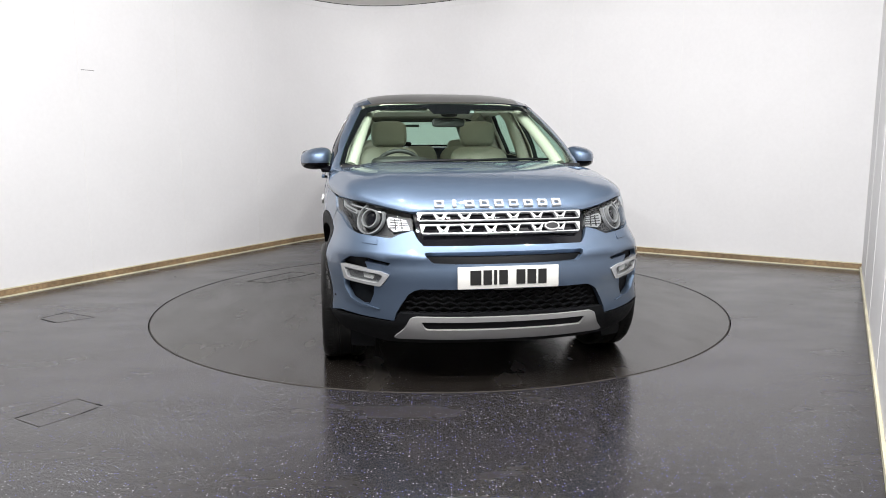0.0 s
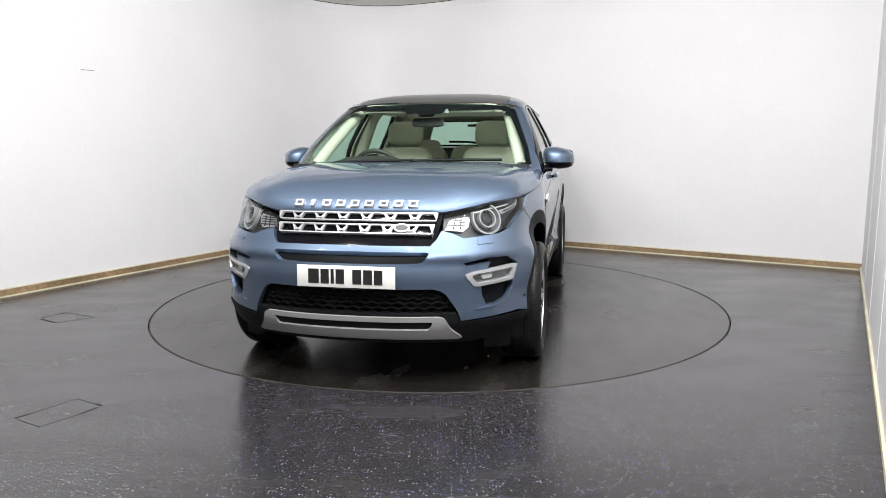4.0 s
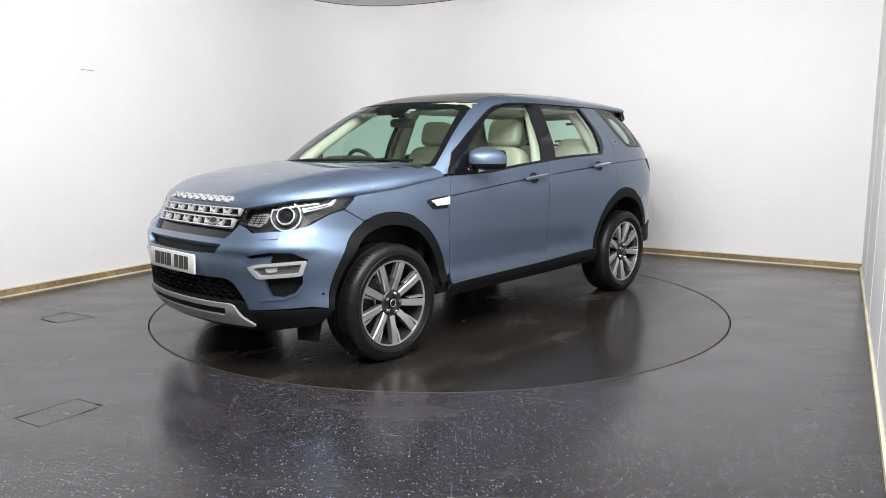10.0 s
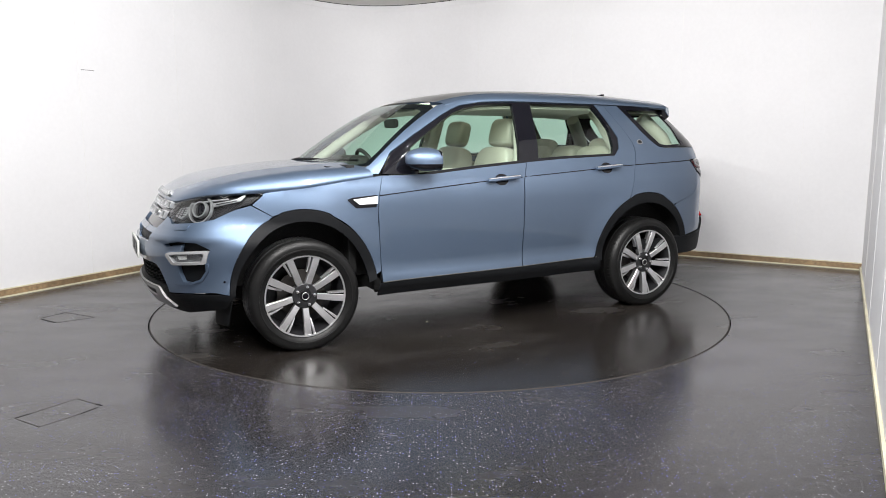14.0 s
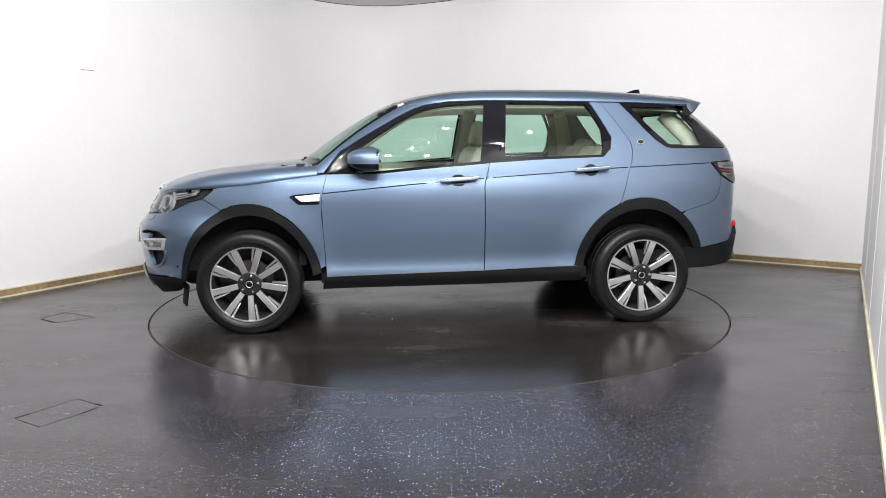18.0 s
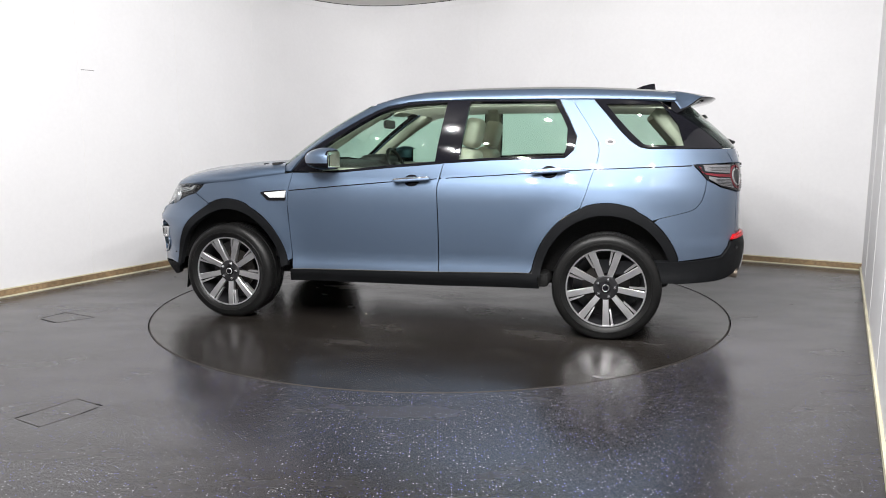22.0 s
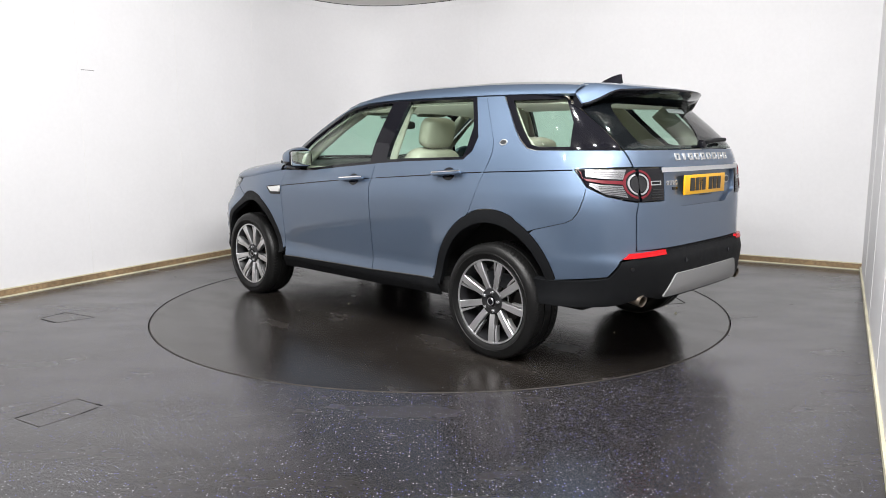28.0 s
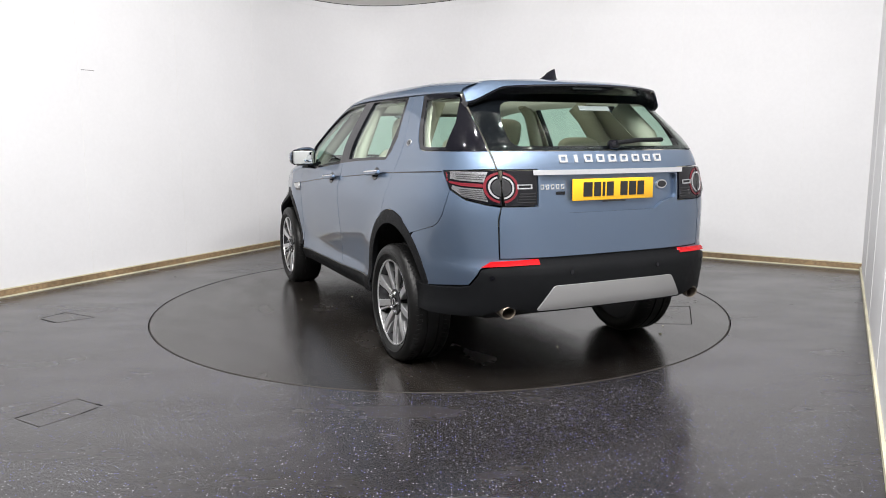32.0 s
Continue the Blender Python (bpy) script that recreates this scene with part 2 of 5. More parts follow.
R_CORNER = 1.5
C_A = lerp2(P_CORNER, P_BL, R_CORNER / 9.17)
C_B = lerp2(P_CORNER, P_FR, R_CORNER / 6.50)


def corner_path(n=14):
    """The rounded far corner, from the left wall to the far wall."""
    out = []
    for i in range(n + 1):
        k = i / n
        p = lerp2(lerp2(C_A, P_CORNER, k), lerp2(P_CORNER, C_B, k), k)
        out.append(p)
    return out


def path_strip(name, path, z0, z1, inset, thick, mat, kind="structure"):
    """A band along a plan path; its front stands inset metres into the room (to the right of the path)."""
    bm = bmesh.new()
    rows = []
    for i, p in enumerate(path):
        a, b = path[max(i - 1, 0)], path[min(i + 1, len(path) - 1)]
        d = Vector((b[0] - a[0], b[1] - a[1], 0)).normalized()
        n = Vector((d.y, -d.x, 0))
        q = Vector((*p, 0))
        f, r = q + n * inset, q + n * (inset - thick)
        rows.append([bm.verts.new(v) for v in (f + Vector((0, 0, z0)), f + Vector((0, 0, z1)), r + Vector((0, 0, z1)), r + Vector((0, 0, z0)))])
    for a, b in zip(rows, rows[1:]):
        for k in range(4):
            bm.faces.new((a[k], b[k], b[(k + 1) % 4], a[(k + 1) % 4]))
    bm.faces.new(rows[0])
    bm.faces.new(rows[-1][::-1])
    return tagged(part(name, bm, mat, sharp=30), kind=kind)


tagged(path_strip("wall_west", [P_BL, C_A], -0.05, CEILING + 0.2, 0, 0.12, WALL), "tall white painted studio wall, lightly scuffed")
tagged(path_strip("wall_corner", corner_path(), -0.05, CEILING + 0.2, 0, 0.12, WALL), "rounded white corner joining two studio walls")
tagged(path_strip("wall_north", [C_B, P_FR], -0.05, CEILING + 0.2, 0, 0.12, WALL), "tall white painted studio wall")
tagged(path_strip("wall_east", [P_FR, P_BR], -0.05, CEILING + 0.2, 0, 0.12, WALL), "white painted studio side wall")
tagged(path_strip("wall_south", [P_BR, P_BL], -0.05, CEILING + 0.2, 0, 0.12, WALL), "plain white wall behind the camera")


def plan_polygon(name, pts, z, thick, mat, hole=None):
    """A level slab over a plan outline, with a round hole of that radius at the origin."""
    bm = bmesh.new()
    ring = [bm.verts.new((*p, z)) for p in pts]
    edges = [bm.edges.new((ring[i], ring[(i + 1) % len(ring)])) for i in range(len(ring))]
    if hole:
        n = 160
        inner = [bm.verts.new((hole * math.cos(2 * math.pi * i / n), hole * math.sin(2 * math.pi * i / n), z)) for i in range(n)]
        edges += [bm.edges.new((inner[i], inner[(i + 1) % n])) for i in range(n)]
    bmesh.ops.triangle_fill(bm, edges=edges, use_beauty=True)
    top = bmesh.ops.extrude_face_region(bm, geom=bm.faces[:])["geom"]
    bmesh.ops.translate(bm, vec=(0, 0, -thick), verts=[v for v in top if isinstance(v, bmesh.types.BMVert)])
    return tagged(part(name, bm, mat, smooth=False), kind="structure")


ROOM = [P_BL, C_A, *corner_path()[1:-1], C_B, P_FR, P_BR]
R_DISC = 2.240
floor = plan_polygon("floor", ROOM, 0.0, 0.05, FLOOR, hole=R_DISC + 0.010)
tagged(floor, "dark flecked vinyl safety floor with a soft sheen")
plan_polygon("floor_pit", ROOM, -0.06, 0.05, GAP)
ceiling = plan_polygon("ceiling", ROOM, CEILING + 0.1, 0.1, CEIL)
tagged(ceiling, "dull brown-grey ceiling above the studio")

LEFT_PATH = [P_BL, *corner_path(), P_FR]
tagged(path_strip("baseboard", LEFT_PATH, 0.0, 0.062, 0.022, 0.021, WOOD), "worn wooden skirting along the white walls")
tagged(path_strip("trim_bead", LEFT_PATH, 0.0, 0.012, 0.036, 0.013, BEAD), "pale sealant bead at the foot of the skirting")
tagged(path_strip("trim_top", LEFT_PATH, 0.063, 0.072, 0.014, 0.013, BEAD), "pale strip on top of the skirting")
tagged(path_strip("coving", LEFT_PATH, 3.070, 3.138, 0.012, 0.011, WALL), "plain white band under the ceiling")
tagged(path_strip("ceiling_gap", LEFT_PATH, 3.1385, 3.1445, 0.030, 0.029, GAP), "thin dark joint round the ceiling")
tagged(path_strip("ceiling_margin", LEFT_PATH, CEILING - 0.0025, CEILING - 0.0005, 0.85, 0.85, PALE_CEIL), "pale margin of the ceiling along the white walls")
tagged(path_strip("trim_east", [P_FR, P_BR], 0.0, 0.035, 0.016, 0.015, BEAD), "thin cream trim at the foot of the side wall")

# ---- ceiling lights ----
def ceiling_light(x, y):
    base = new("ceiling_light")
    tagged(base, "small round lit spotlight tilted under the dull ceiling", "light", "ceiling lights")
    part("lamp_frame", lathe_bm([(0.048, 0), (0.048, -0.040), (0.042, -0.048), (0.034, -0.042), (0.034, 0)], 32, pose(0, 0, 0, 90)), CEIL, base)
    part("diffuser", lathe_bm([(0.001, 0), (0.034, 0), (0.034, -0.034), (0.001, -0.036)], 32, pose(0, 0, 0, 90)), LIT, base, "lit diffuser")
    m = pose(x, y, CEILING - 0.10) @ pose(0, 0, 0, 58 if y > -3 else 44, 0, 0)
    part("lamp_stem", tube_bm([(0, 0, 0), (0, 0.055, 0.105)], 0.012), CEIL, base)
    base.matrix_basis = m
    la = bpy.data.lights.new("down_lamp", "AREA")
    la.shape, la.size, la.energy, la.color = "DISK", 0.055, LAMP_WATTS, (1.0, 0.985, 0.975)
    new("down_lamp", la).matrix_basis = m @ pose(0, 0, -0.052)
    return base


for spot in LAMP_SPOTS:
    ceiling_light(*spot)

# ---- turntable ----
turntable = new("turntable")
tagged(turntable, "round dark vinyl-covered turntable flush with the floor", "turntable")
bm = bmesh.new()
bmesh.ops.create_cone(bm, cap_ends=True, segments=160, radius1=R_DISC, radius2=R_DISC, depth=0.04, matrix=pose(0, 0, -0.02))
part("deck", bm, DISC, turntable, smooth=False)
part("edge_band", lathe_bm([(R_DISC + 0.003, -0.03), (R_DISC + 0.003, -0.001), (R_DISC - 0.004, 0.0015), (R_DISC - 0.004, -0.03)], 160, pose(0, 0, 0, 90)), METAL_EDGE, turntable, "worn steel rim")


# ---- the vehicle's skin ----
SIDE = curve((0.18, 0.83), (0.30, 0.868), (0.385, 0.900), (0.42, 0.896), (0.46, 0.889), (0.50, 0.888), (0.56, 0.893), (0.64, 0.901), (0.72, 0.908), (0.82, 0.915), (0.92, 0.919), (0.98, 0.914), (1.05, 0.897), (1.12, 0.875), (1.29, 0.808), (1.50, 0.70), (1.62, 0.625), (1.70, 0.55))
NOSE = curve((0.18, 2.06), (0.28, 2.18), (0.38, 2.240), (0.55, 2.262), (0.62, 2.270), (0.71, 2.257), (0.76, 2.204), (0.83, 2.152), (0.94, 2.092), (1.02, 2.00), (1.10, 1.90))
TAIL = curve((0.18, -2.06), (0.35, -2.195), (0.46, -2.265), (0.62, -2.282), (0.70, -2.258), (1.00, -2.248), (1.15, -2.238), (1.25, -2.208), (1.33, -2.138), (1.475, -1.978), (1.55, -1.893), (1.66, -1.77))
SCREEN = curve((1.00, 1.25), (1.136, 1.08), (1.351, 0.79), (1.499, 0.555), (1.587, 0.38), (1.66, 0.18))
WHEEL_X, WHEEL_Z, TYRE_R = 1.3705, 0.345, 0.352


def ease(v):
    k = max(0, min(1, v))
    return k * k * (3 - 2 * k)


def rounded(a, n):
    """The point of a superellipse of power n in the direction a."""
    c, s = max(math.cos(a), 0), max(math.sin(a), 0)
    r = (c ** n + s ** n) ** (-1 / n)
    return c * r, s * r


class Skin:
    """A closed outline at every height: front corner u 0 to 1, side 1 to 2, rear corner 2 to 3; below 0 and above 3 the other side."""

    def __init__(self, front, front_base, nf, rear, rear_base, nr):
        self.front, self.fb, self.nf, self.rear, self.rb, self.nr = front, front_base, nf, rear, rear_base, nr

    def at(self, u, z):
        s = 1
        if u < 0:
            u, s = -u, -1
        if u > 3:
            u, s = 6 - u, -1
        w = SIDE(z)
        fb, rb = self.fb(z), self.rb(z)
        if u <= 1:
            a = u * math.pi / 2
            c, s1 = rounded(a, self.nf(z))
            y = w * s1
            x = fb + (self.front(z) - fb) * c
        elif u <= 2:
            x, y = fb + (rb - fb) * (u - 1), w
        else:
            a = (u - 2) * math.pi / 2
            c, s1 = rounded(a, self.nr)
            y = w * c
            x = rb + (self.rear(z) - rb) * s1
        if z > 1.05:
            # the cabin is wider ahead than at its tail
            y += 0.034 * min(1, (z - 1.05) / 0.22) * max(0, min(1, (x + 1.40) / 1.2)) * (y / w) ** 2
        if z < 1.15:
            for xw in (WHEEL_X, -WHEEL_X):
                r = math.hypot(x - xw, z - WHEEL_Z)
                y += (0.018 if xw > 0 else 0.022) * (y / w) ** 4 * math.exp(-((r - 0.47) / 0.12) ** 2)
        # the wings narrow towards the headlamps
        y -= 0.060 * ease((x - 1.10) / 0.55) * ease((z - 0.66) / 0.16) * (y / w) ** 4 * (1 - ease((z - 1.0) / 0.1))
        return Vector((x, s * y, z))

    def normal(self, u, z):
        e = 2e-3
        n = (self.at(u + e, z) - self.at(u - e, z)).cross(self.at(u, z + e) - self.at(u, z - e)).normalized()
        p = self.at(u, z)
        return n if n.dot(Vector((p.x, p.y, 0.3))) > 0 else -n

    def u_front(self, y, z):
        k, n = min(abs(y) / SIDE(z), 1), self.nf(z)
        if z < 1.05:
            lo, hi = 0.0, 1.0
            for _ in range(18):
                mid = (lo + hi) / 2
                lo, hi = (mid, hi) if self.at(mid, z).y < abs(y) else (lo, mid)
            return math.copysign(lo, y)
        return math.copysign(math.atan2(k, (1 - k ** n) ** (1 / n)) * 2 / math.pi, y)

    def u_rear(self, y, z):
        k, n = min(abs(y) / SIDE(z), 1), self.nr
        u = 2 + math.atan2((1 - k ** n) ** (1 / n), k) * 2 / math.pi
        return u if y >= 0 else 6 - u

    def u_side(self, x, z):
        fb, rb = self.fb(z), self.rb(z)
        if x > fb:
            k, n = min((x - fb) / (self.front(z) - fb), 1), self.nf(z)
            return math.atan2((1 - k ** n) ** (1 / n), k) * 2 / math.pi
        if x < rb:
            k, n = min((x - rb) / (self.rear(z) - rb), 1), self.nr
            return 2 + math.atan2(k, (1 - k ** n) ** (1 / n)) * 2 / math.pi
        return 1 + (x - fb) / (rb - fb)

    def u(self, kind, v, z):
        if kind == "s":
            return -self.u_side(v, z)
        return {"F": self.u_front, "S": self.u_side, "R": self.u_rear}[kind](v, z)


LOWER = Skin(NOSE, curve((0.2, 1.62), (0.60, 1.62), (0.72, 1.60), (0.86, 1.40), (1.2, 1.40)), curve((0.2, 2.3), (0.66, 2.3), (0.80, 3.0), (0.92, 2.8), (1.1, 2.8)), TAIL, lambda z: -1.3, 4.0)
UPPER = Skin(SCREEN, lambda z: SCREEN(z) - 0.40, lambda z: 3.0, TAIL, lambda z: -1.3 + 0.10 * max(0, min(1, (z - 1.3) / 0.3)), 4.0)


def metric(u):
    """Metres round the outline, roughly."""
    s = 1 if u >= 0 else -1
    a = abs(u)
    return s * (1.1 * a if a <= 1 else 1.1 + 3.0 * (a - 1) if a <= 2 else 4.1 + 1.1 * (a - 2))


def unmetric(m):
    s = 1 if m >= 0 else -1
    a = abs(m)
    return s * (a / 1.1 if a <= 1.1 else 1 + (a - 1.1) / 3.0 if a <= 4.1 else 2 + (a - 4.1) / 1.1)


def F(*p):
    return [("F", *q) for q in p]


def S(*p):
    return [("S", *q) for q in p]


def R(*p):
    return [("R", *q) for q in p]


def flip(pts):
    """The same outline on the other side; s is the right flank."""
    return [({"S": "s", "s": "S"}.get(k, k), v if k in "Ss" else -v, z) for k, v, z in pts[::-1]]


def disc(kind, v, z, rv, rz, n=16, a0=0.0):
    return [(kind, v + rv * math.cos(a0 + 2 * math.pi * i / n), z + rz * math.sin(a0 + 2 * math.pi * i / n)) for i in range(n)]


def soften(pts, r):
    """Rounds the corners of a closed outline."""
    out = []
    n = len(pts)
    for i in range(n):
        a, b, c = pts[i - 1], pts[i], pts[(i + 1) % n]
        if not (a[0] == b[0] == c[0]):
            out.append(b)
            continue
        va, vb, vc = Vector(a[1:]), Vector(b[1:]), Vector(c[1:])
        la, lc = (va - vb).length, (vc - vb).length
        k = min(r, la * 0.4, lc * 0.4)
        if k < 1e-5:
            out.append(b)
            continue
        p, q = vb + (va - vb) * (k / la), vb + (vc - vb) * (k / lc)
        for s in (0, 0.33, 0.67, 1):
            w = p.lerp(vb, s).lerp(vb.lerp(q, s), s)
            out.append((b[0], w.x, w.y))
    return out


def laid(skin, pts, step):
    """An outline in (metres round, height), with points at every step."""
    out = []
    n = len(pts)
    for i in range(n):
        a, b = pts[i], pts[(i + 1) % n]
        pa, pb = (Vector((metric(skin.u(*p)), p[2])) for p in (a, b))
        k = max(1, math.ceil((pb - pa).length / step))
        for j in range(k):
            s = j / k
            if a[0] == b[0]:
                z = a[2] + (b[2] - a[2]) * s
                out.append((metric(skin.u(a[0], a[1] + (b[1] - a[1]) * s, z)), z))
            else:
                out.append(tuple(pa.lerp(pb, s)))
    return out


def inside(px, py, poly):
    hit = np.zeros(len(px), bool)
    n = len(poly)
    for i in range(n):
        (x0, y0), (x1, y1) = poly[i], poly[(i + 1) % n]
        if y0 == y1:
            continue
        c = ((y0 > py) != (y1 > py)) & (px < (x1 - x0) * (py - y0) / (y1 - y0) + x0)
        hit ^= c
    return hit


def edge_gap(px, py, poly):
    best = np.full(len(px), 9.0)
    n = len(poly)
    for i in range(n):
        (x0, y0), (x1, y1) = poly[i], poly[(i + 1) % n]
        dx, dy = x1 - x0, y1 - y0
        s = np.clip(((px - x0) * dx + (py - y0) * dy) / max(dx * dx + dy * dy, 1e-12), 0, 1)
        best = np.minimum(best, np.hypot(px - x0 - s * dx, py - y0 - s * dy))
    return best


def shrink(poly, d):
    """Moves a closed outline inwards by d."""
    n = len(poly)
    area = sum(poly[i][0] * poly[(i + 1) % n][1] - poly[(i + 1) % n][0] * poly[i][1] for i in range(n))
    sg = 1 if area > 0 else -1
    out = []
    for i in range(n):
        a, b, c = poly[i - 1], poly[i], poly[(i + 1) % n]
        e = Vector((c[0] - a[0], c[1] - a[1]))
        if e.length < 1e-9:
            out.append(b)
            continue
        e.normalize()
        out.append((b[0] - e.y * sg * d, b[1] + e.x * sg * d))
    return out


from mathutils.geometry import delaunay_2d_cdt


def panel(name, skin, outline, mat, parent, off=0.0, thick=0.014, holes=(), step=0.045, gap=0.0026, label="", mirror=False, dome=None):
    """A sheet cut by an outline (and holes), laid on the skin at an offset, with its edge turned inwards. mirror: the twin on the other side too."""
    outer = shrink(laid(skin, outline, step), gap)
    cut = [shrink(laid(skin, h, step * 0.7), -gap) for h in holes]
    xs, ys = [p[0] for p in outer], [p[1] for p in outer]
    gx, gy = np.meshgrid(np.arange(min(xs), max(xs), step), np.arange(min(ys), max(ys), step))
    gx = gx + (np.arange(gx.shape[0]) % 2)[:, None] * step / 2
    gx, gy = gx.ravel(), gy.ravel()
    ok = inside(gx, gy, outer) & (edge_gap(gx, gy, outer) > step * 0.45)
    for h in cut:
        ok &= ~inside(gx, gy, h) & (edge_gap(gx, gy, h) > step * 0.35)
    pts, edges = [], []
    for loop in (outer, *cut):
        k = len(pts)
        pts += loop
        edges += [(k + i, k + (i + 1) % len(loop)) for i in range(len(loop))]
    pts += list(zip(gx[ok], gy[ok]))
    vs, _, fs, *_ = delaunay_2d_cdt([Vector(p) for p in pts], edges, [], 0, 1e-6)
    vx, vy = np.array([v.x for v in vs]), np.array([v.y for v in vs])
    cx, cy = np.array([vx[list(f)].mean() for f in fs]), np.array([vy[list(f)].mean() for f in fs])
    keep = inside(cx, cy, outer)
    for h in cut:
        keep &= ~inside(cx, cy, h)
    faces = [f for f, k in zip(fs, keep) if k]
    used = sorted({i for f in faces for i in f})
    at = {i: n for n, i in enumerate(used)}
    co, no = [], []
    for i in used:
        u = unmetric(vs[i].x)
        n = skin.normal(u, vs[i].y)
        d = off + (dome(vs[i].x, vs[i].y) if dome else 0)
        co.append(skin.at(u, vs[i].y) + n * d)
        no.append(n)
    faces = [[at[i] for i in f] for f in faces]
    count = {}
    for f in faces:
        for a, b in zip(f, f[1:] + f[:1]):
            count.setdefault((min(a, b), max(a, b)), []).append((a, b))
    rim = [v[0] for v in count.values() if len(v) == 1]
    ring = {}
    for a, b in rim:
        for i in (a, b):
            if i not in ring:
                ring[i] = len(co)
                co += [co[i].copy(), co[i] - no[i] * thick]
                no += [no[i], no[i]]
    quads = []
    for a, b in rim:
        ra, rb = ring[a], ring[b]
        quads.append([rb, ra, ra + 1, rb + 1])
        side = (co[b] - co[a]).cross(no[a]).normalized()
        for i in (ra, ra + 1, rb, rb + 1):
            no[i] = (no[i] + side * 3).normalized()
    made = []
    for sgn in (1, -1) if mirror else (1,):
        me = bpy.data.meshes.new(name)
        all_faces = faces + quads
        me.from_pydata([(c.x, sgn * c.y, c.z) for c in co], [], all_faces if sgn == 1 else [f[::-1] for f in all_faces])
        me.polygons.foreach_set("use_smooth", [True] * len(me.polygons))
        # turn the faces outwards
        f = me.polygons[0]
        nv = no[f.vertices[0]]
        if f.normal.dot(Vector((nv.x, sgn * nv.y, nv.z))) < 0:
            me.flip_normals()
        me.normals_split_custom_set_from_vertices([(n.x, sgn * n.y, n.z) for n in no])
        me.materials.append(mat)
        ob = new(name, me)
        ob.parent = parent[0 if sgn == 1 else -1] if isinstance(parent, (list, tuple)) else parent
        if label:
            tagged(ob, label)
        made.append(ob)
    return made if mirror else made[0]


def both(name, make, mat, parent, label="", **kw):
    """A part on the left and its mirror twin on the right. make() returns a bmesh."""
    made = []
    for sgn in (1, -1):
        bm = make()
        if sgn < 0:
            bm.transform(Matrix.Diagonal((1, -1, 1, 1)))
        made.append(part(name, bm, mat, parent[0 if sgn == 1 else -1] if isinstance(parent, (list, tuple)) else parent, label, **kw))
    return made


suv = new("car")
tagged(suv, "metallic blue five-door off-road car with cream leather seats on a turntable", "car")
AXIS = pose(0.017, 0.005, 0)


def arch(xw, inner, a0, a1, n=30):
    """Points along a wheel arch, from angle a0 to a1 in degrees (0 is ahead, 90 is up): the trim's outer edge, or the opening."""
    out = []
    for i in range(n + 1):
        a = radians(a0 + (a1 - a0) * i / n)
        s = max(0, math.sin(a))
        if xw > 0:
            r = 0.425 + 0.040 * s ** 3 if inner else 0.487 + 0.046 * s ** 3
        else:
            r = 0.425 + 0.050 * s ** 2 if inner else 0.487 + 0.060 * s ** 2
        if xw > 0 and not inner:
            r -= 0.028 * max(0, min(1, (50 - math.degrees(a)) / 40))
        if not inner:
            # a small raised step over the wheel
            r += 0.010 * max(0, min(1, (20 - abs(math.degrees(a) - 92)) / 4))
        out.append((xw + r * math.cos(a), WHEEL_Z + r * math.sin(a)))
    return S(*out)


# dark liner close behind every painted panel, so that the joints read black
for k, (nm, sk, z0, z1) in enumerate((("body_liner", LOWER, 0.30, 1.05),)):
    outline = S((0.84, 0.32), (-0.85, 0.32), (-0.90, 0.60), (-1.08, 0.86), (-1.26, 0.93), (-1.30, 1.10), (0.96, 1.03), (1.0, 0.80), (0.86, 0.5))
    panel(nm, sk, outline, WELL, suv, off=-0.03, mirror=True, step=0.1)

# -- side panels
FD_FRONT = S((0.838, 1.083), (0.869, 0.961), (0.880, 0.861), (0.873, 0.72), (0.864, 0.588), (0.854, 0.385))
door_f = panel("front_door", LOWER, FD_FRONT + S((-0.241, 0.402), (-0.243, 0.70), (-0.237, 0.993), (-0.277, 1.150), (0.10, 1.121), (0.46, 1.087)), PAINT, suv, mirror=True)
REAR_SHUT = S((-1.205, 0.875), (-1.234, 0.956), (-1.27, 1.078), (-1.302, 1.17), (-1.311, 1.230), (-1.303, 1.290), (-1.24, 1.394), (-1.119, 1.575))
door_r = panel("rear_door", UPPER, S((-0.243, 0.402), (-0.875, 0.423)) + arch(-WHEEL_X, False, 10, 70)[1:] + REAR_SHUT + S((-1.036, 1.578), (-1.105, 1.450), (-1.166, 1.324), (-1.150, 1.240), (-1.093, 1.189), (-0.60, 1.172), (-0.279, 1.152), (-0.239, 0.993), (-0.245, 0.70)), PAINT, suv, mirror=True)
fender = panel("front_fender", LOWER, S((0.880, 0.861), (0.869, 0.961), (0.838, 1.083), (1.061, 1.055), (1.312, 1.020), (1.564, 0.995), (1.596, 0.989), (1.602, 0.974), (1.667, 0.921), (1.55, 0.848)) + arch(WHEEL_X, False, 71, 172)[1:-1] + S((0.859, 0.46), (0.864, 0.588), (0.873, 0.72)), PAINT, suv, mirror=True, gap=0.0016)
SEAM_REAR = S((-1.895, 1.146), (-1.899, 1.138), (-1.940, 1.096), (-1.978, 1.050), (-1.971, 0.985), (-1.952, 0.919), (-1.920, 0.875), (-1.880, 0.854), (-1.692, 0.805))
quarter = panel("rear_quarter", UPPER, REAR_SHUT + S((-1.26, 1.572), (-1.345, 1.475), (-1.435, 1.366), (-1.50, 1.300), (-1.562, 1.256), (-1.62, 1.245), (-1.93, 1.245)) + R((0.668, 1.245), (0.655, 1.158)) + SEAM_REAR + arch(-WHEEL_X, False, 124, 72)[1:], PAINT, suv, mirror=True, gap=0.0016)
panel("sill", LOWER, S((0.872, 0.383), (-0.241, 0.400), (-0.925, 0.421), (-0.945, 0.318), (-0.241, 0.300), (0.885, 0.294)), TRIM, suv, off=0.006, mirror=True, label="black plastic sill")
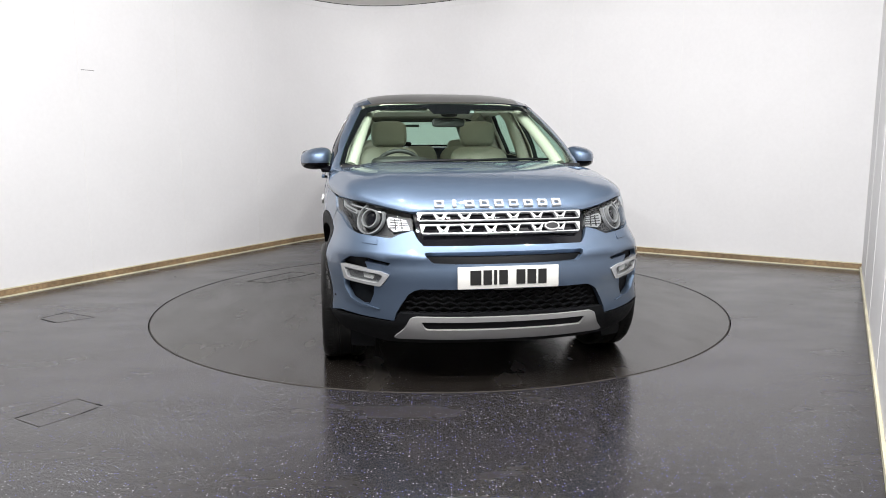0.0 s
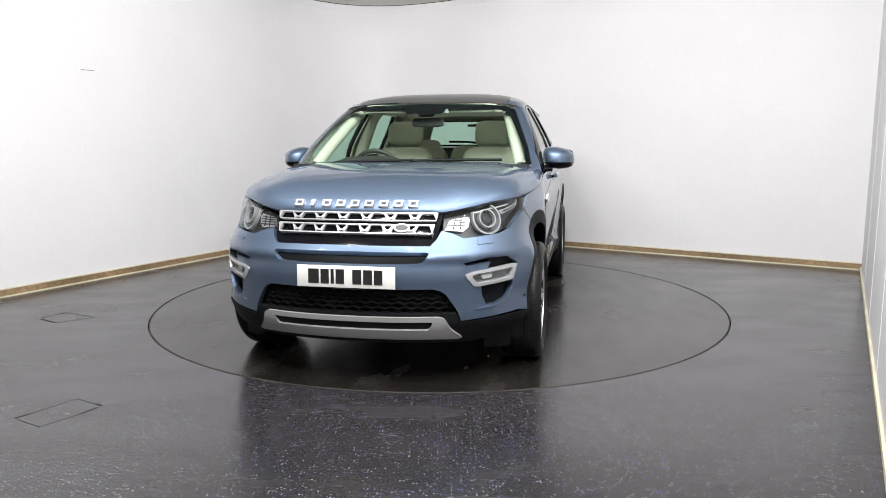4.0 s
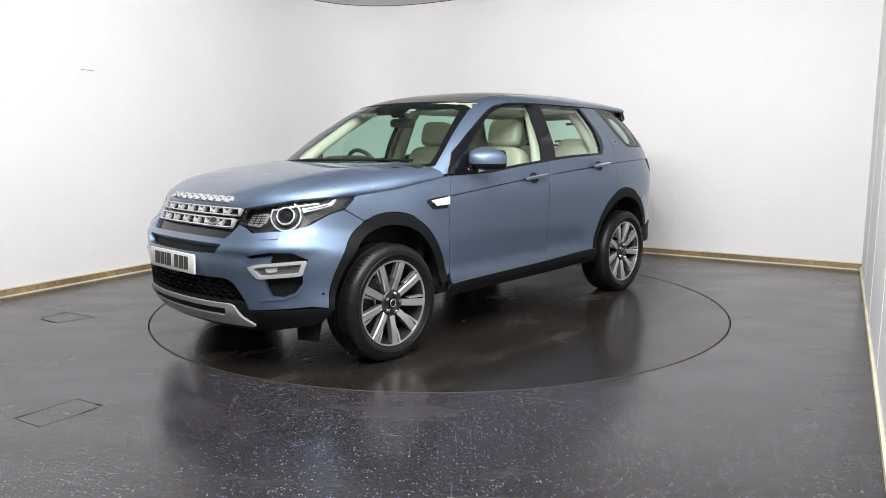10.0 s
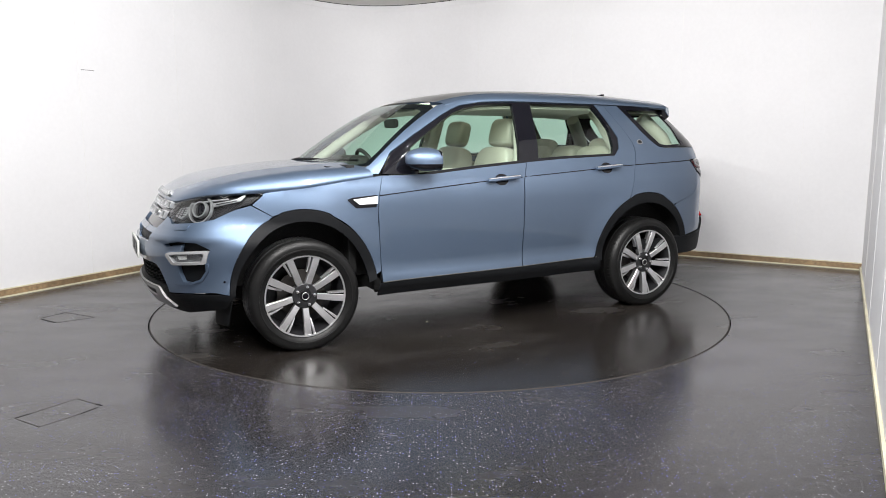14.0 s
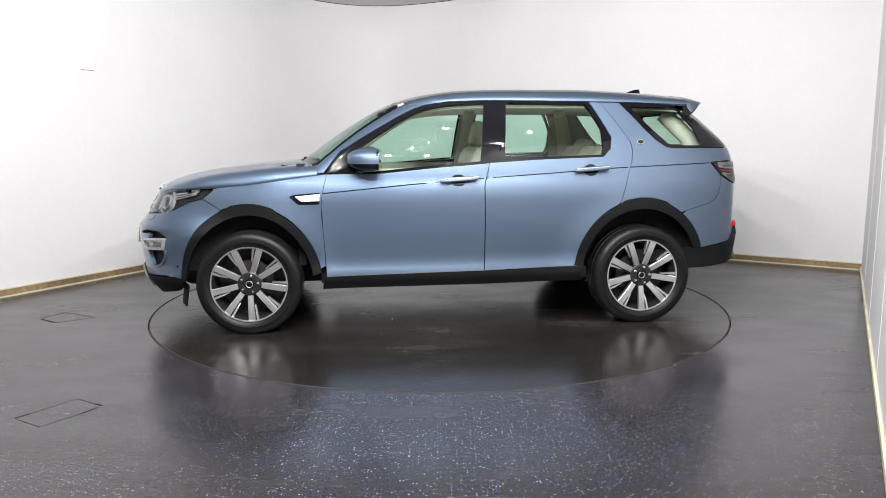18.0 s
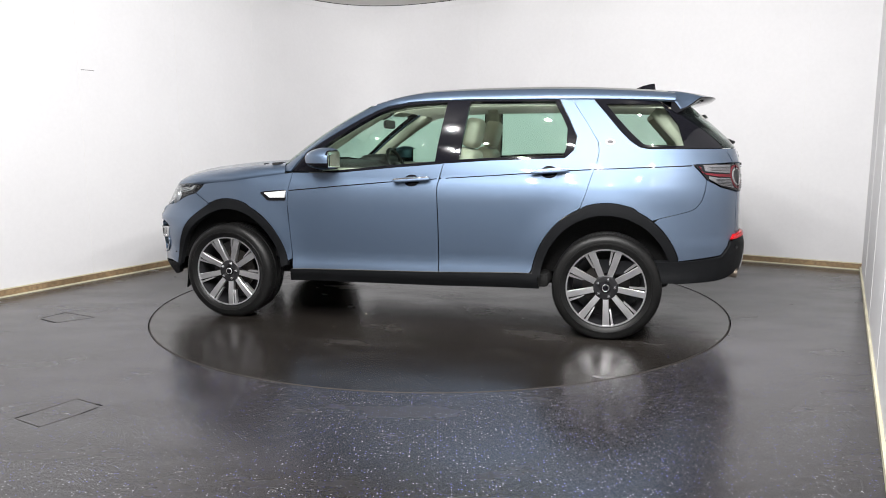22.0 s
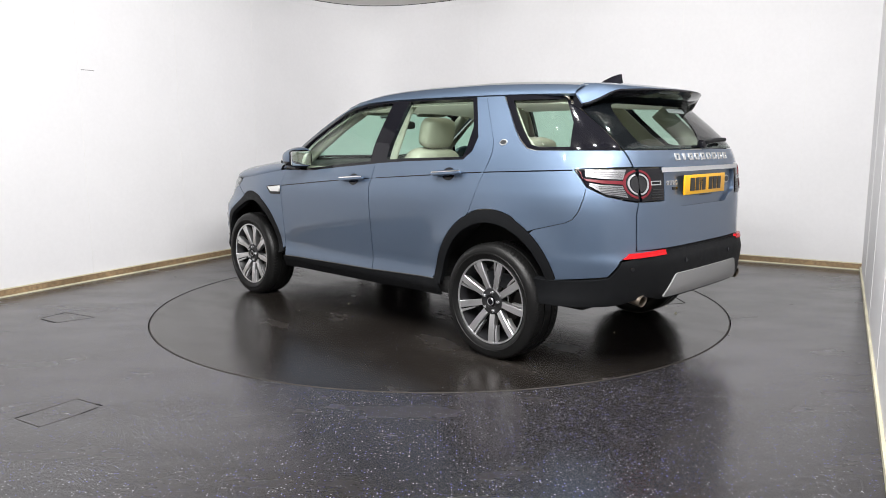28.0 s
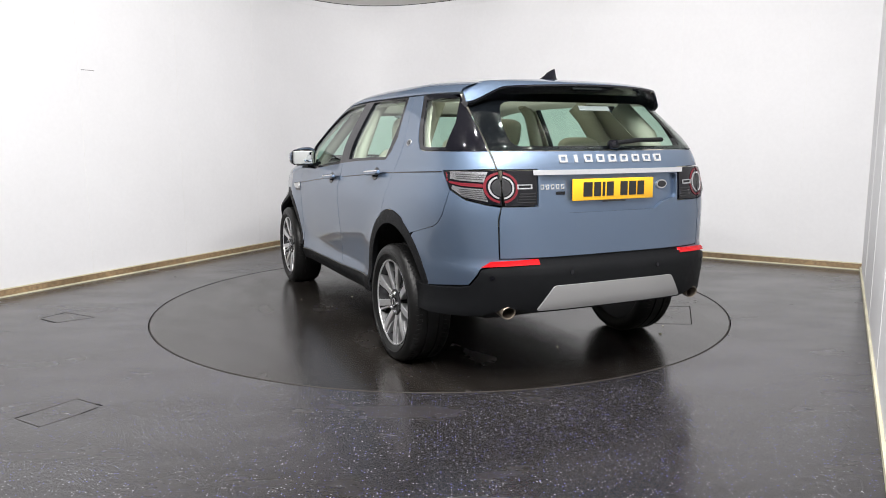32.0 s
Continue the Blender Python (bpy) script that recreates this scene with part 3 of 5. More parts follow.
panel("sill_underside", LOWER, S((0.85, 0.315), (-0.90, 0.325), (-0.90, 0.27), (0.85, 0.26)), WELL, suv, off=-0.10, mirror=True)

# -- wheel arches
for xw, a0, a1, nm in ((WHEEL_X, 5, 172, "front_arch_trim"), (-WHEEL_X, 8, 170, "rear_arch_trim")):
    ring = arch(xw, False, a0, a1, 44) + arch(xw, True, a1 + 2, a0 - 2, 30)
    panel(nm, LOWER, ring, TRIM, suv, off=0.002, thick=0.035, mirror=True, step=0.035, label="black plastic wheel-arch trim")


def well_bm(xw):
    """A wheel well: a half drum, open below."""
    bm = bmesh.new()
    n = 28
    rows = []
    for deep in (False, True):
        row = []
        for i in range(n + 1):
            a = radians(7 + 166 * i / n)
            x, z = xw + 0.505 * math.cos(a), WHEEL_Z + 0.505 * math.sin(a)
            y = 0.69 if deep else LOWER.at(LOWER.u_side(x, z), z).y - 0.030
            row.append(bm.verts.new((x, y, z)))
        rows.append(row)
    for i in range(n):
        bm.faces.new((rows[0][i], rows[0][i + 1], rows[1][i + 1], rows[1][i]))
    bm.faces.new(rows[1])
    return bm


for xw in (WHEEL_X, -WHEEL_X):
    both("wheel_well", lambda: well_bm(xw), WELL, suv)

# -- front
HOLE_SLOT = soften(F((-0.418, 0.739), (0.418, 0.739), (0.384, 0.687), (-0.384, 0.687)), 0.015)
FOG_HOLE = F((0.588, 0.682), (0.700, 0.704), (0.787, 0.701), (0.831, 0.662), (0.812, 0.575), (0.809, 0.535), (0.782, 0.482), (0.735, 0.458), (0.690, 0.462), (0.672, 0.510), (0.668, 0.560), (0.630, 0.562), (0.592, 0.624), (0.700, 0.645), (0.712, 0.686), (0.600, 0.672))
LAMP_LOW = F((0.462, 0.846), (0.524, 0.831), (0.577, 0.807), (0.735, 0.822)) + S((1.880, 0.841), (1.821, 0.870), (1.760, 0.898), (1.671, 0.9205))
bumper_half = LAMP_LOW + S((1.5485, 0.848)) + arch(WHEEL_X, False, 70, 5)[1:] + F((0.84, 0.401), (0.74, 0.391), (0.60, 0.380), (0.568, 0.378), (0.556, 0.420), (0.534, 0.462), (0.497, 0.522), (0.470, 0.542), (0.437, 0.552))
bumper_outline = flip(bumper_half) + [("F", -0.440, 0.800), ("F", -0.415, 0.772), ("F", 0.415, 0.772), ("F", 0.440, 0.800)] + bumper_half
bumper = panel("front_bumper", LOWER, bumper_outline, PAINT, suv, holes=(HOLE_SLOT, FOG_HOLE, flip(FOG_HOLE)), thick=0.03, step=0.04, label="painted bumper with black openings")
panel("bumper_slot", LOWER, soften(F((-0.45, 0.76), (0.45, 0.76), (0.43, 0.665), (-0.43, 0.665)), 0.02), TRIM, bumper, off=-0.035)
panel("lower_grille_back", LOWER, F((-0.62, 0.57), (0.62, 0.57), (0.62, 0.33), (-0.62, 0.33)), GAP, bumper, off=-0.06)
for i in range(5):
    z = 0.425 + 0.026 * i
    h = 0.515 - 0.04 * max(0, i - 2.2)
    wave = [("F", -h + 2 * h * k / 60, z + 0.007 * math.sin(k * math.pi / 2.0 + i * math.pi)) for k in range(61)]
    panel("grille_slat", LOWER, wave + [(a, b, c - 0.0055) for a, b, c in wave[::-1]], TRIM, bumper, off=-0.022, gap=0, thick=0.02, step=0.03)
low_half = S((1.870, 0.392), (1.80, 0.385), (1.84, 0.30)) + F((0.80, 0.285), (0.60, 0.245))
panel("bumper_skirt", LOWER, [("F", 0.548, 0.425), ("F", 0.571, 0.375), ("F", 0.60, 0.377), ("F", 0.74, 0.387)] + low_half + flip(low_half) + [("F", -0.74, 0.387), ("F", -0.60, 0.377), ("F", -0.571, 0.375), ("F", -0.548, 0.425)], TRIM, bumper, off=0.002, thick=0.03, label="black plastic lower bumper")
SKID_HALF = F((0.462, 0.413), (0.492, 0.402), (0.517, 0.346), (0.567, 0.290), (0.545, 0.280), (0.430, 0.283))
SKID = soften(flip(SKID_HALF) + SKID_HALF, 0.015)
SKID_SLOT = soften(F((-0.430, 0.382), (0.430, 0.382), (0.408, 0.346), (-0.408, 0.346)), 0.01)
skid = panel("skid_plate", LOWER, SKID, SKID_PAINT, bumper, off=0.015, thick=0.04, holes=(SKID_SLOT,), label="satin silver skid plate")
panel("skid_insert", LOWER, F((-0.45, 0.390), (0.45, 0.390), (0.43, 0.336), (-0.43, 0.336)), TRIM, skid, off=0.004)

# radiator grille
grille = panel("radiator_grille", LOWER, soften(F((-0.470, 0.945), (0.470, 0.945), (0.440, 0.790), (0.41, 0.768), (-0.41, 0.768), (-0.440, 0.790)), 0.015), GLOSS, suv, off=-0.02, label="gloss black grille with two silver mesh bars")


def grille_bar(z0, z1, w0, w1, off):
    """A pierced bar: large and small tapered openings by turns, with short slits between them."""
    out = soften(F((-w1, z1), (w1, z1), (w0, z0), (-w0, z0)), 0.008)
    h = z1 - z0
    n = 13
    pitch = (2 * w0 - 0.030) / n
    holes = []
    for i in range(n):
        c = -w0 + 0.015 + pitch * (i + 0.5)
        if i % 2 == 0:
            a, b, lo, hi = 0.68, 0.44, 0.14, 0.85
        else:
            a, b, lo, hi = 0.14, 0.42, 0.44, 0.86
            holes.append(F((c - pitch * 0.24, z0 + h * 0.14), (c + pitch * 0.24, z0 + h * 0.14), (c + pitch * 0.20, z0 + h * 0.27), (c - pitch * 0.20, z0 + h * 0.27)))
        holes.append(F((c - a * pitch, z0 + lo * h), (c + a * pitch, z0 + lo * h), (c + a * pitch, z0 + (lo + 0.10) * h), (c + b * pitch, z0 + hi * h), (c - b * pitch, z0 + hi * h), (c - a * pitch, z0 + (lo + 0.10) * h)))
    return panel("grille_bar", LOWER, out, BRIGHT, grille, off=off, thick=0.018, holes=holes, step=0.02, gap=0.0006, label="silver mesh bar")


grille_bar(0.888, 0.930, 0.432, 0.440, 0.006)
grille_bar(0.822, 0.872, 0.418, 0.428, 0.010)
panel("oval_badge", LOWER, disc("F", 0.262, 0.850, 0.044, 0.024, 20), SATIN, grille, off=0.022, thick=0.012, step=0.02, label="plain oval badge")
panel("oval_badge_field", LOWER, disc("F", 0.262, 0.850, 0.037, 0.018, 20), DARK_RIM, grille, off=0.024, thick=0.004, step=0.02)

# headlamps
LAMP = F((0.468, 0.850), (0.463, 0.921), (0.583, 0.951), (0.700, 0.978)) + S((1.75, 0.991), (1.66, 0.991), (1.606, 0.985), (1.606, 0.976), (1.671, 0.925), (1.760, 0.902), (1.821, 0.874), (1.880, 0.845)) + F((0.735, 0.826), (0.577, 0.811), (0.526, 0.835))
lamps = panel("headlamp", LOWER, LAMP, DARK_RIM, suv, off=-0.055, thick=0.02, mirror=True, label="clear headlamp with round projector")
lens = panel("lens", LOWER, LAMP, CLEAR, lamps, off=0.001, thick=0.05, mirror=True)
for o in lens:
    o.visible_shadow = False


def on_skin(kind, v, z, off=0.0, skin=None):
    """A pose on the skin whose y axis points outwards and z up."""
    skin = skin or LOWER
    u = skin.u(kind, v, z)
    n = skin.normal(u, z)
    side = n.cross(Vector((0, 0, 1))).normalized()
    up = side.cross(n)
    m = Matrix((side, n, up)).transposed().to_4x4()
    m.translation = skin.at(u, z) + n * off
    return m


def ring_bm(r0, r1, depth, m, n=40):
    return lathe_bm([(r0, 0), (r0 * 0.98, depth), (r1 * 1.02, depth), (r1, 0)], n, m)


def open_ring(r0, r1, depth, m, a0, a1):
    """A ring with a stretch from a0 to a1 degrees left open."""
    bm = ring_bm(r0, r1, depth, None, 48)
    gone = []
    for f in bm.faces:
        p = f.calc_center_median()
        if a0 < math.degrees(math.atan2(p.z, p.x)) % 360 < a1:
            gone.append(f)
    bmesh.ops.delete(bm, geom=gone, context="FACES")
    bm.transform(m)
    return bm


LAMP_AT = ("F", 0.690, 0.903)
both("lamp_ring", lambda: open_ring(0.088, 0.077, 0.018, on_skin(*LAMP_AT, -0.046), 30, 120), LAMP_WHITE, lamps)
both("lamp_bowl", lambda: lathe_bm([(0.074, 0.0), (0.058, -0.014), (0.056, -0.004), (0.074, 0.004)], 40, on_skin(*LAMP_AT, -0.046)), DARK_RIM, lamps)
both("projector_ring", lambda: ring_bm(0.052, 0.043, 0.028, on_skin(*LAMP_AT, -0.048)), LAMP_WHITE, lamps)
both("projector", lambda: blob_bm((0.080, 0.05, 0.080), on_skin(*LAMP_AT, -0.045), 1.0), GLOSS, lamps)
block = panel("indicator", LOWER, F((0.482, 0.858), (0.500, 0.906), (0.590, 0.920), (0.606, 0.905), (0.598, 0.868), (0.570, 0.850)), LAMP_WHITE, lamps, off=-0.036, gap=0, step=0.02, thick=0.02, mirror=True)
for i in range(4):
    panel("indicator_rib", LOWER, F((0.486 + 0.003 * i, 0.866 + 0.011 * i), (0.592 - 0.002 * i, 0.864 + 0.013 * i), (0.592 - 0.002 * i, 0.868 + 0.013 * i), (0.486 + 0.003 * i, 0.870 + 0.011 * i)), DARK_RIM, block, off=-0.033, gap=0, step=0.03, thick=0.004, mirror=True)
for i in range(2):
    panel("indicator_rib", LOWER, F((0.520 + 0.036 * i, 0.856), (0.526 + 0.036 * i, 0.856), (0.532 + 0.030 * i, 0.910), (0.526 + 0.030 * i, 0.910)), DARK_RIM, block, off=-0.033, gap=0, step=0.03, thick=0.004, mirror=True)
panel("daylight_bar", LOWER, S((1.888, 0.940), (1.80, 0.954), (1.745, 0.966), (1.715, 0.984), (1.698, 0.984), (1.728, 0.950), (1.80, 0.934), (1.885, 0.916)), LAMP_WHITE, lamps, off=-0.022, mirror=True, gap=0, step=0.03)
panel("daylight_slot", LOWER, S((1.870, 0.934), (1.80, 0.946), (1.750, 0.956), (1.752, 0.950), (1.80, 0.941), (1.870, 0.926)), DARK_RIM, lamps, off=-0.019, mirror=True, gap=0, step=0.03)
panel("lamp_brow", LOWER, F((0.600, 0.940), (0.700, 0.963)) + S((1.80, 0.974), (1.80, 0.966)) + F((0.700, 0.955), (0.610, 0.932)), BRIGHT, lamps, off=-0.030, mirror=True, gap=0, step=0.03)
panel("washer_cap", LOWER, F((0.641, 0.800), (0.714, 0.808), (0.720, 0.776), (0.647, 0.771)), PAINT, bumper, off=0.004, mirror=True, gap=0.0015, step=0.02)

# fog lamps
panel("fog_recess", LOWER, F((0.57, 0.72), (0.83, 0.72), (0.835, 0.60), (0.80, 0.46), (0.69, 0.44), (0.62, 0.55)), TRIM, bumper, off=-0.035, mirror=True)
FOG_OUT = F((0.589, 0.624), (0.636, 0.640), (0.831, 0.659), (0.812, 0.576), (0.633, 0.558))
FOG_IN = F((0.622, 0.618), (0.650, 0.626), (0.813, 0.642), (0.798, 0.590), (0.648, 0.575))
fogs = panel("fog_lamp_frame", LOWER, soften(FOG_OUT, 0.012), BRIGHT, bumper, off=0.006, thick=0.03, holes=(soften(FOG_IN, 0.008),), mirror=True, step=0.02, gap=0, label="silver fog-lamp frame")
panel("fog_lamp", LOWER, FOG_IN, PLEATED, fogs, off=-0.018, mirror=True, step=0.02, gap=-0.004)
panel("fog_lens", LOWER, FOG_IN, CLEAR, fogs, off=-0.004, mirror=True, step=0.03, gap=-0.002)
panel("fog_bulb", LOWER, F((0.672, 0.616), (0.725, 0.622), (0.722, 0.598), (0.680, 0.592)), VENT_SILVER, fogs, off=-0.010, mirror=True, step=0.02, gap=0)
panel("fog_blade", LOWER, F((0.812, 0.578), (0.822, 0.578), (0.817, 0.530), (0.790, 0.473), (0.742, 0.446), (0.636, 0.437), (0.690, 0.450), (0.736, 0.459), (0.781, 0.482), (0.808, 0.535)), PAINT, bumper, off=0.009, mirror=True, gap=0, step=0.03)

# number plates: plain bars stand for the characters
plate = part("front_plate", box_bm((0.012, 0.522, 0.112), pose(2.278, 0, 0.618, 0, -2), 0.003), PLATE_W, suv, "white number plate with black bars")


def bars(parent, x, z, sgn, tilt, mat=INK):
    left = -0.198
    for wdt in (0.056, 0.043, 0.016, 0.044, None, 0.046, 0.046, 0.043):
        if wdt is None:
            left += 0.034
            continue
        y = sgn * (left + wdt / 2)
        part("character_bar", box_bm((0.003, wdt, 0.074), pose(x, y, z, 0, tilt)), mat, parent, smooth=False)
        left += wdt + 0.011


bars(plate, 2.2860, 0.620, 1, -2)
part("dealer_bar", box_bm((0.003, 0.15, 0.008), pose(2.2815, 0, 0.559, 0, -2)), INK, plate, smooth=False)

# bonnet: from its shut line it rolls over to a crowned top
EDGE_Z = curve((0.0, 0.934), (0.30, 0.933), (0.40, 0.955), (0.52, 0.982), (0.70, 0.995), (1.0, 1.0115))
CROWN = curve((0.80, 1.180), (1.05, 1.166), (1.25, 1.156), (1.55, 1.128), (1.85, 1.080), (2.03, 1.028), (2.2, 0.98))
SHUT = curve((0.80, 1.086), (1.061, 1.058), (1.312, 1.023), (1.40, 1.0115))


def bonnet_bm():
    bm = bmesh.new()
    stations = [k / 22 for k in range(23)] + [("x", 1.40 - 0.50 * k / 12) for k in range(1, 13)]
    rhos = [0.0, 0.12, 0.25, 0.38, 0.5, 0.6, 0.68, 0.75, 0.81, 0.86, 0.90, 0.93, 0.955, 0.975, 0.988, 0.996, 1.0]
    rows = []
    for s in stations:
        row = []
        for r in rhos:
            if isinstance(s, tuple):
                x, ze = s[1], SHUT(s[1])
                y = LOWER.at(LOWER.u_side(x, ze), ze).y * r
                # the rear edge bows ahead to the middle
                x += 0.20 * (1 - r * r) * max(0, (1.40 - x) / 0.50) * 0.9
            else:
                ze = EDGE_Z(s)
                p = LOWER.at(s, ze)
                x, y = 1.40 + (p.x - 1.40) * r, p.y * r
            top = CROWN(x)
            k = (1 - r ** 9) ** 0.5
            crease = 0.012 / (1 + math.exp((y - 0.60 - 0.05 * (1.6 - x)) / 0.012))
            z = ze + (top - ze - 0.012) * k * (1 - 0.10 * r * r) + crease * min(1, k * 1.2)
            row.append((x, y, z))
        rows.append(row)
    for sgn in (1, -1):
        grid = [[bm.verts.new((x, sgn * y, z)) for x, y, z in row] for row in rows]
        # the turned-in edge
        for row, src in zip(grid, rows):
            x, y, z = src[-1]
            row.append(bm.verts.new((x - 0.012 * (x > 1.40), sgn * (y - 0.012), z - 0.012)))
        for a, b in zip(grid, grid[1:]):
            for i in range(len(a) - 1):
                bm.faces.new((a[i], a[i + 1], b[i + 1], b[i]))
    bmesh.ops.remove_doubles(bm, verts=bm.verts, dist=0.0004)
    bmesh.ops.dissolve_degenerate(bm, dist=1e-5, edges=bm.edges)
    return bm


bonnet = part("bonnet", bonnet_bm(), PAINT, suv, "blue bonnet with silver letter blocks", sharp=60)


def letter_blocks(parent, kind, y0, y1, z0, z1, off, skin, mat=BRIGHT, count=9, deep=0.006):
    """Plain raised blocks, one for each letter."""
    narrow = 1 if count == 9 else -1
    pitch = (y1 - y0) / count
    for i in range(count):
        c = y0 + pitch * (i + 0.5)
        half = abs(pitch) * (0.12 if i == narrow else 0.31)
        ring = [(kind, c - half, z0), (kind, c + half, z0), (kind, c + half, z1), (kind, c - half, z1)]
        hole = [] if i == narrow else [[(kind, c - half * 0.55, z0 + (z1 - z0) * 0.24), (kind, c + half * 0.55, z0 + (z1 - z0) * 0.24), (kind, c + half * 0.55, z1 - (z1 - z0) * 0.24), (kind, c - half * 0.55, z1 - (z1 - z0) * 0.24)]]
        panel("letter_block", skin, ring, mat, parent, off=off, thick=deep, holes=hole, step=0.03, gap=0)


letter_blocks(bonnet, "F", -0.360, 0.345, 0.948, 0.975, 0.024, LOWER, deep=0.020)

# -- greenhouse
WS_EDGE = [(0.803, 1.150), (0.768, 1.230), (0.720, 1.330), (0.670, 1.430), (0.616, 1.535)]
WS = F(*[(-y, z) for y, z in WS_EDGE], (-0.56, 1.560), (-0.40, 1.573), (0.0, 1.580), (0.40, 1.573), (0.56, 1.560), *WS_EDGE[::-1], (0.70, 1.128), (0.40, 1.122), (0.0, 1.122), (-0.40, 1.122), (-0.70, 1.128))
WS_IN = F((-0.765, 1.165), (-0.735, 1.240), (-0.685, 1.335), (-0.632, 1.430), (-0.582, 1.510), (-0.52, 1.530), (-0.16, 1.540), (-0.13, 1.500), (0.13, 1.500), (0.16, 1.540), (0.52, 1.530), (0.582, 1.510), (0.632, 1.430), (0.685, 1.335), (0.735, 1.240), (0.765, 1.165), (0.70, 1.150), (0.40, 1.142), (0, 1.142), (-0.40, 1.142), (-0.70, 1.150))
screen = panel("windscreen", UPPER, WS, GLASS, suv, off=0.0, thick=0.006, step=0.06, label="clear windscreen with a black border")
screen.visible_shadow = False
panel("screen_border", UPPER, WS, GLOSS, screen, off=-0.004, thick=0.004, holes=(WS_IN,), step=0.05)
SURROUND = S((0.842, 1.090), (0.75, 1.230), (0.558, 1.350), (0.349, 1.468), (0.245, 1.520), (0.166, 1.548), (0.03, 1.568), (-0.10, 1.576), (-0.343, 1.582), (-1.033, 1.577), (-1.103, 1.450), (-1.164, 1.324), (-1.148, 1.242), (-1.093, 1.180), (-0.60, 1.163), (-0.28, 1.143), (0.10, 1.112), (0.46, 1.080))
panel("a_pillar", UPPER, S((0.858, 1.092), (0.752, 1.232), (0.560, 1.352), (0.351, 1.470), (0.247, 1.522), (0.168, 1.550), (0.03, 1.570), (0.05, 1.600), (0.16, 1.590)) + F((0.605, 1.550)) + F(*WS_EDGE[::-1]) + S((1.02, 1.080)), PAINT, suv, mirror=True)
GL_F = S((0.640, 1.092), (0.615, 1.262), (0.540, 1.318), (0.345, 1.440), (0.240, 1.497), (0.150, 1.528), (0.03, 1.550), (-0.10, 1.560), (-0.262, 1.567), (-0.215, 1.165), (0.10, 1.140), (0.46, 1.106))
GL_R = S((-0.425, 1.570), (-1.005, 1.563), (-1.060, 1.470), (-1.098, 1.390), (-1.098, 1.260), (-1.080, 1.206), (-0.60, 1.192), (-0.385, 1.180))
surround = panel("window_surround", UPPER, SURROUND, GLOSS, suv, holes=(GL_F, GL_R), mirror=True, thick=0.03, off=-0.002, label="gloss black window surround")
for nm, g, par in (("front_window", GL_F, door_f), ("rear_window", GL_R, door_r)):
    for o in panel(nm, UPPER, g, GLASS, par, off=-0.012, thick=0.004, mirror=True, gap=-0.006, step=0.08, label="pale green tinted glass"):
        o.visible_shadow = False
panel("inner_surround", UPPER, SURROUND, LINING, suv, holes=(GL_F, GL_R), mirror=True, thick=0.01, off=-0.036, gap=0.012, label="pale inner window frame")
panel("window_divider", UPPER, S((-0.262, 1.565), (-0.274, 1.565), (-0.227, 1.160), (-0.215, 1.160)), TRIM, door_f, off=-0.004, gap=0, mirror=True, step=0.03)

# rear quarter glass and rear window share one dark band
QG = S((-1.262, 1.574), (-1.347, 1.475), (-1.437, 1.367), (-1.502, 1.302), (-1.564, 1.258), (-1.622, 1.247), (-1.930, 1.247)) + R((0.672, 1.247), (0.655, 1.40), (0.640, 1.50), (0.620, 1.575)) + S((-1.70, 1.590), (-1.50, 1.584))
QG_IN = S((-1.345, 1.540), (-1.42, 1.450), (-1.50, 1.362), (-1.585, 1.280), (-1.640, 1.268), (-1.835, 1.268), (-1.800, 1.40), (-1.700, 1.535))
band = panel("quarter_glass_band", UPPER, QG, GLOSS, suv, holes=(QG_IN,), mirror=True, off=-0.001, label="dark glazed rear quarter band")
for o in panel("quarter_glass", UPPER, QG_IN, REAR_GLASS, band, off=-0.004, thick=0.004, mirror=True, gap=-0.004):
    o.visible_shadow = False
panel("inner_c_trim", UPPER, S((-1.05, 1.575), (-1.09, 1.47), (-1.12, 1.39), (-1.12, 1.20), (-1.12, 1.08), (-1.62, 1.08), (-1.60, 1.275), (-1.50, 1.355), (-1.42, 1.445), (-1.34, 1.535), (-1.30, 1.575)), LINING, suv, mirror=True, thick=0.01, off=-0.045, label="pale inner pillar trim")
RW = R((0.668, 1.250), (0.655, 1.40), (0.636, 1.50), (0.615, 1.570), (-0.615, 1.570), (-0.636, 1.50), (-0.655, 1.40), (-0.668, 1.250))
RW_IN = soften(R((0.560, 1.275), (0.545, 1.400), (0.490, 1.512), (-0.490, 1.512), (-0.545, 1.400), (-0.560, 1.275)), 0.05)

# -- rear
TG = R((0.662, 1.246), (-0.662, 1.246), (-0.650, 1.155), (-0.456, 1.155), (-0.456, 0.968), (-0.642, 0.968), (-0.655, 0.90), (-0.650, 0.706), (0.650, 0.706), (0.655, 0.90), (0.642, 0.968), (0.456, 0.968), (0.456, 1.155), (0.650, 1.155))
TG_HOLE = soften(R((0.440, 1.118), (-0.440, 1.118), (-0.440, 0.990), (-0.330, 0.965), (-0.290, 0.930), (0.290, 0.930), (0.330, 0.965), (0.440, 0.990)), 0.02)
tailgate = panel("tailgate", LOWER, TG, PAINT, suv, holes=(TG_HOLE,), thick=0.03, label="blue tailgate with plate recess", gap=0.0016)
panel("plate_recess", LOWER, R((0.47, 1.14), (-0.47, 1.14), (-0.47, 0.90), (0.47, 0.90)), PAINT, tailgate, off=-0.022)
rearglass = panel("rear_glass", UPPER, RW, REAR_GLASS, tailgate, off=0.0, thick=0.005, step=0.07, label="tinted rear window with black border")
rearglass.visible_shadow = False
panel("rear_glass_border", UPPER, RW, GLOSS, tailgate, off=-0.005, thick=0.004, holes=(RW_IN,))
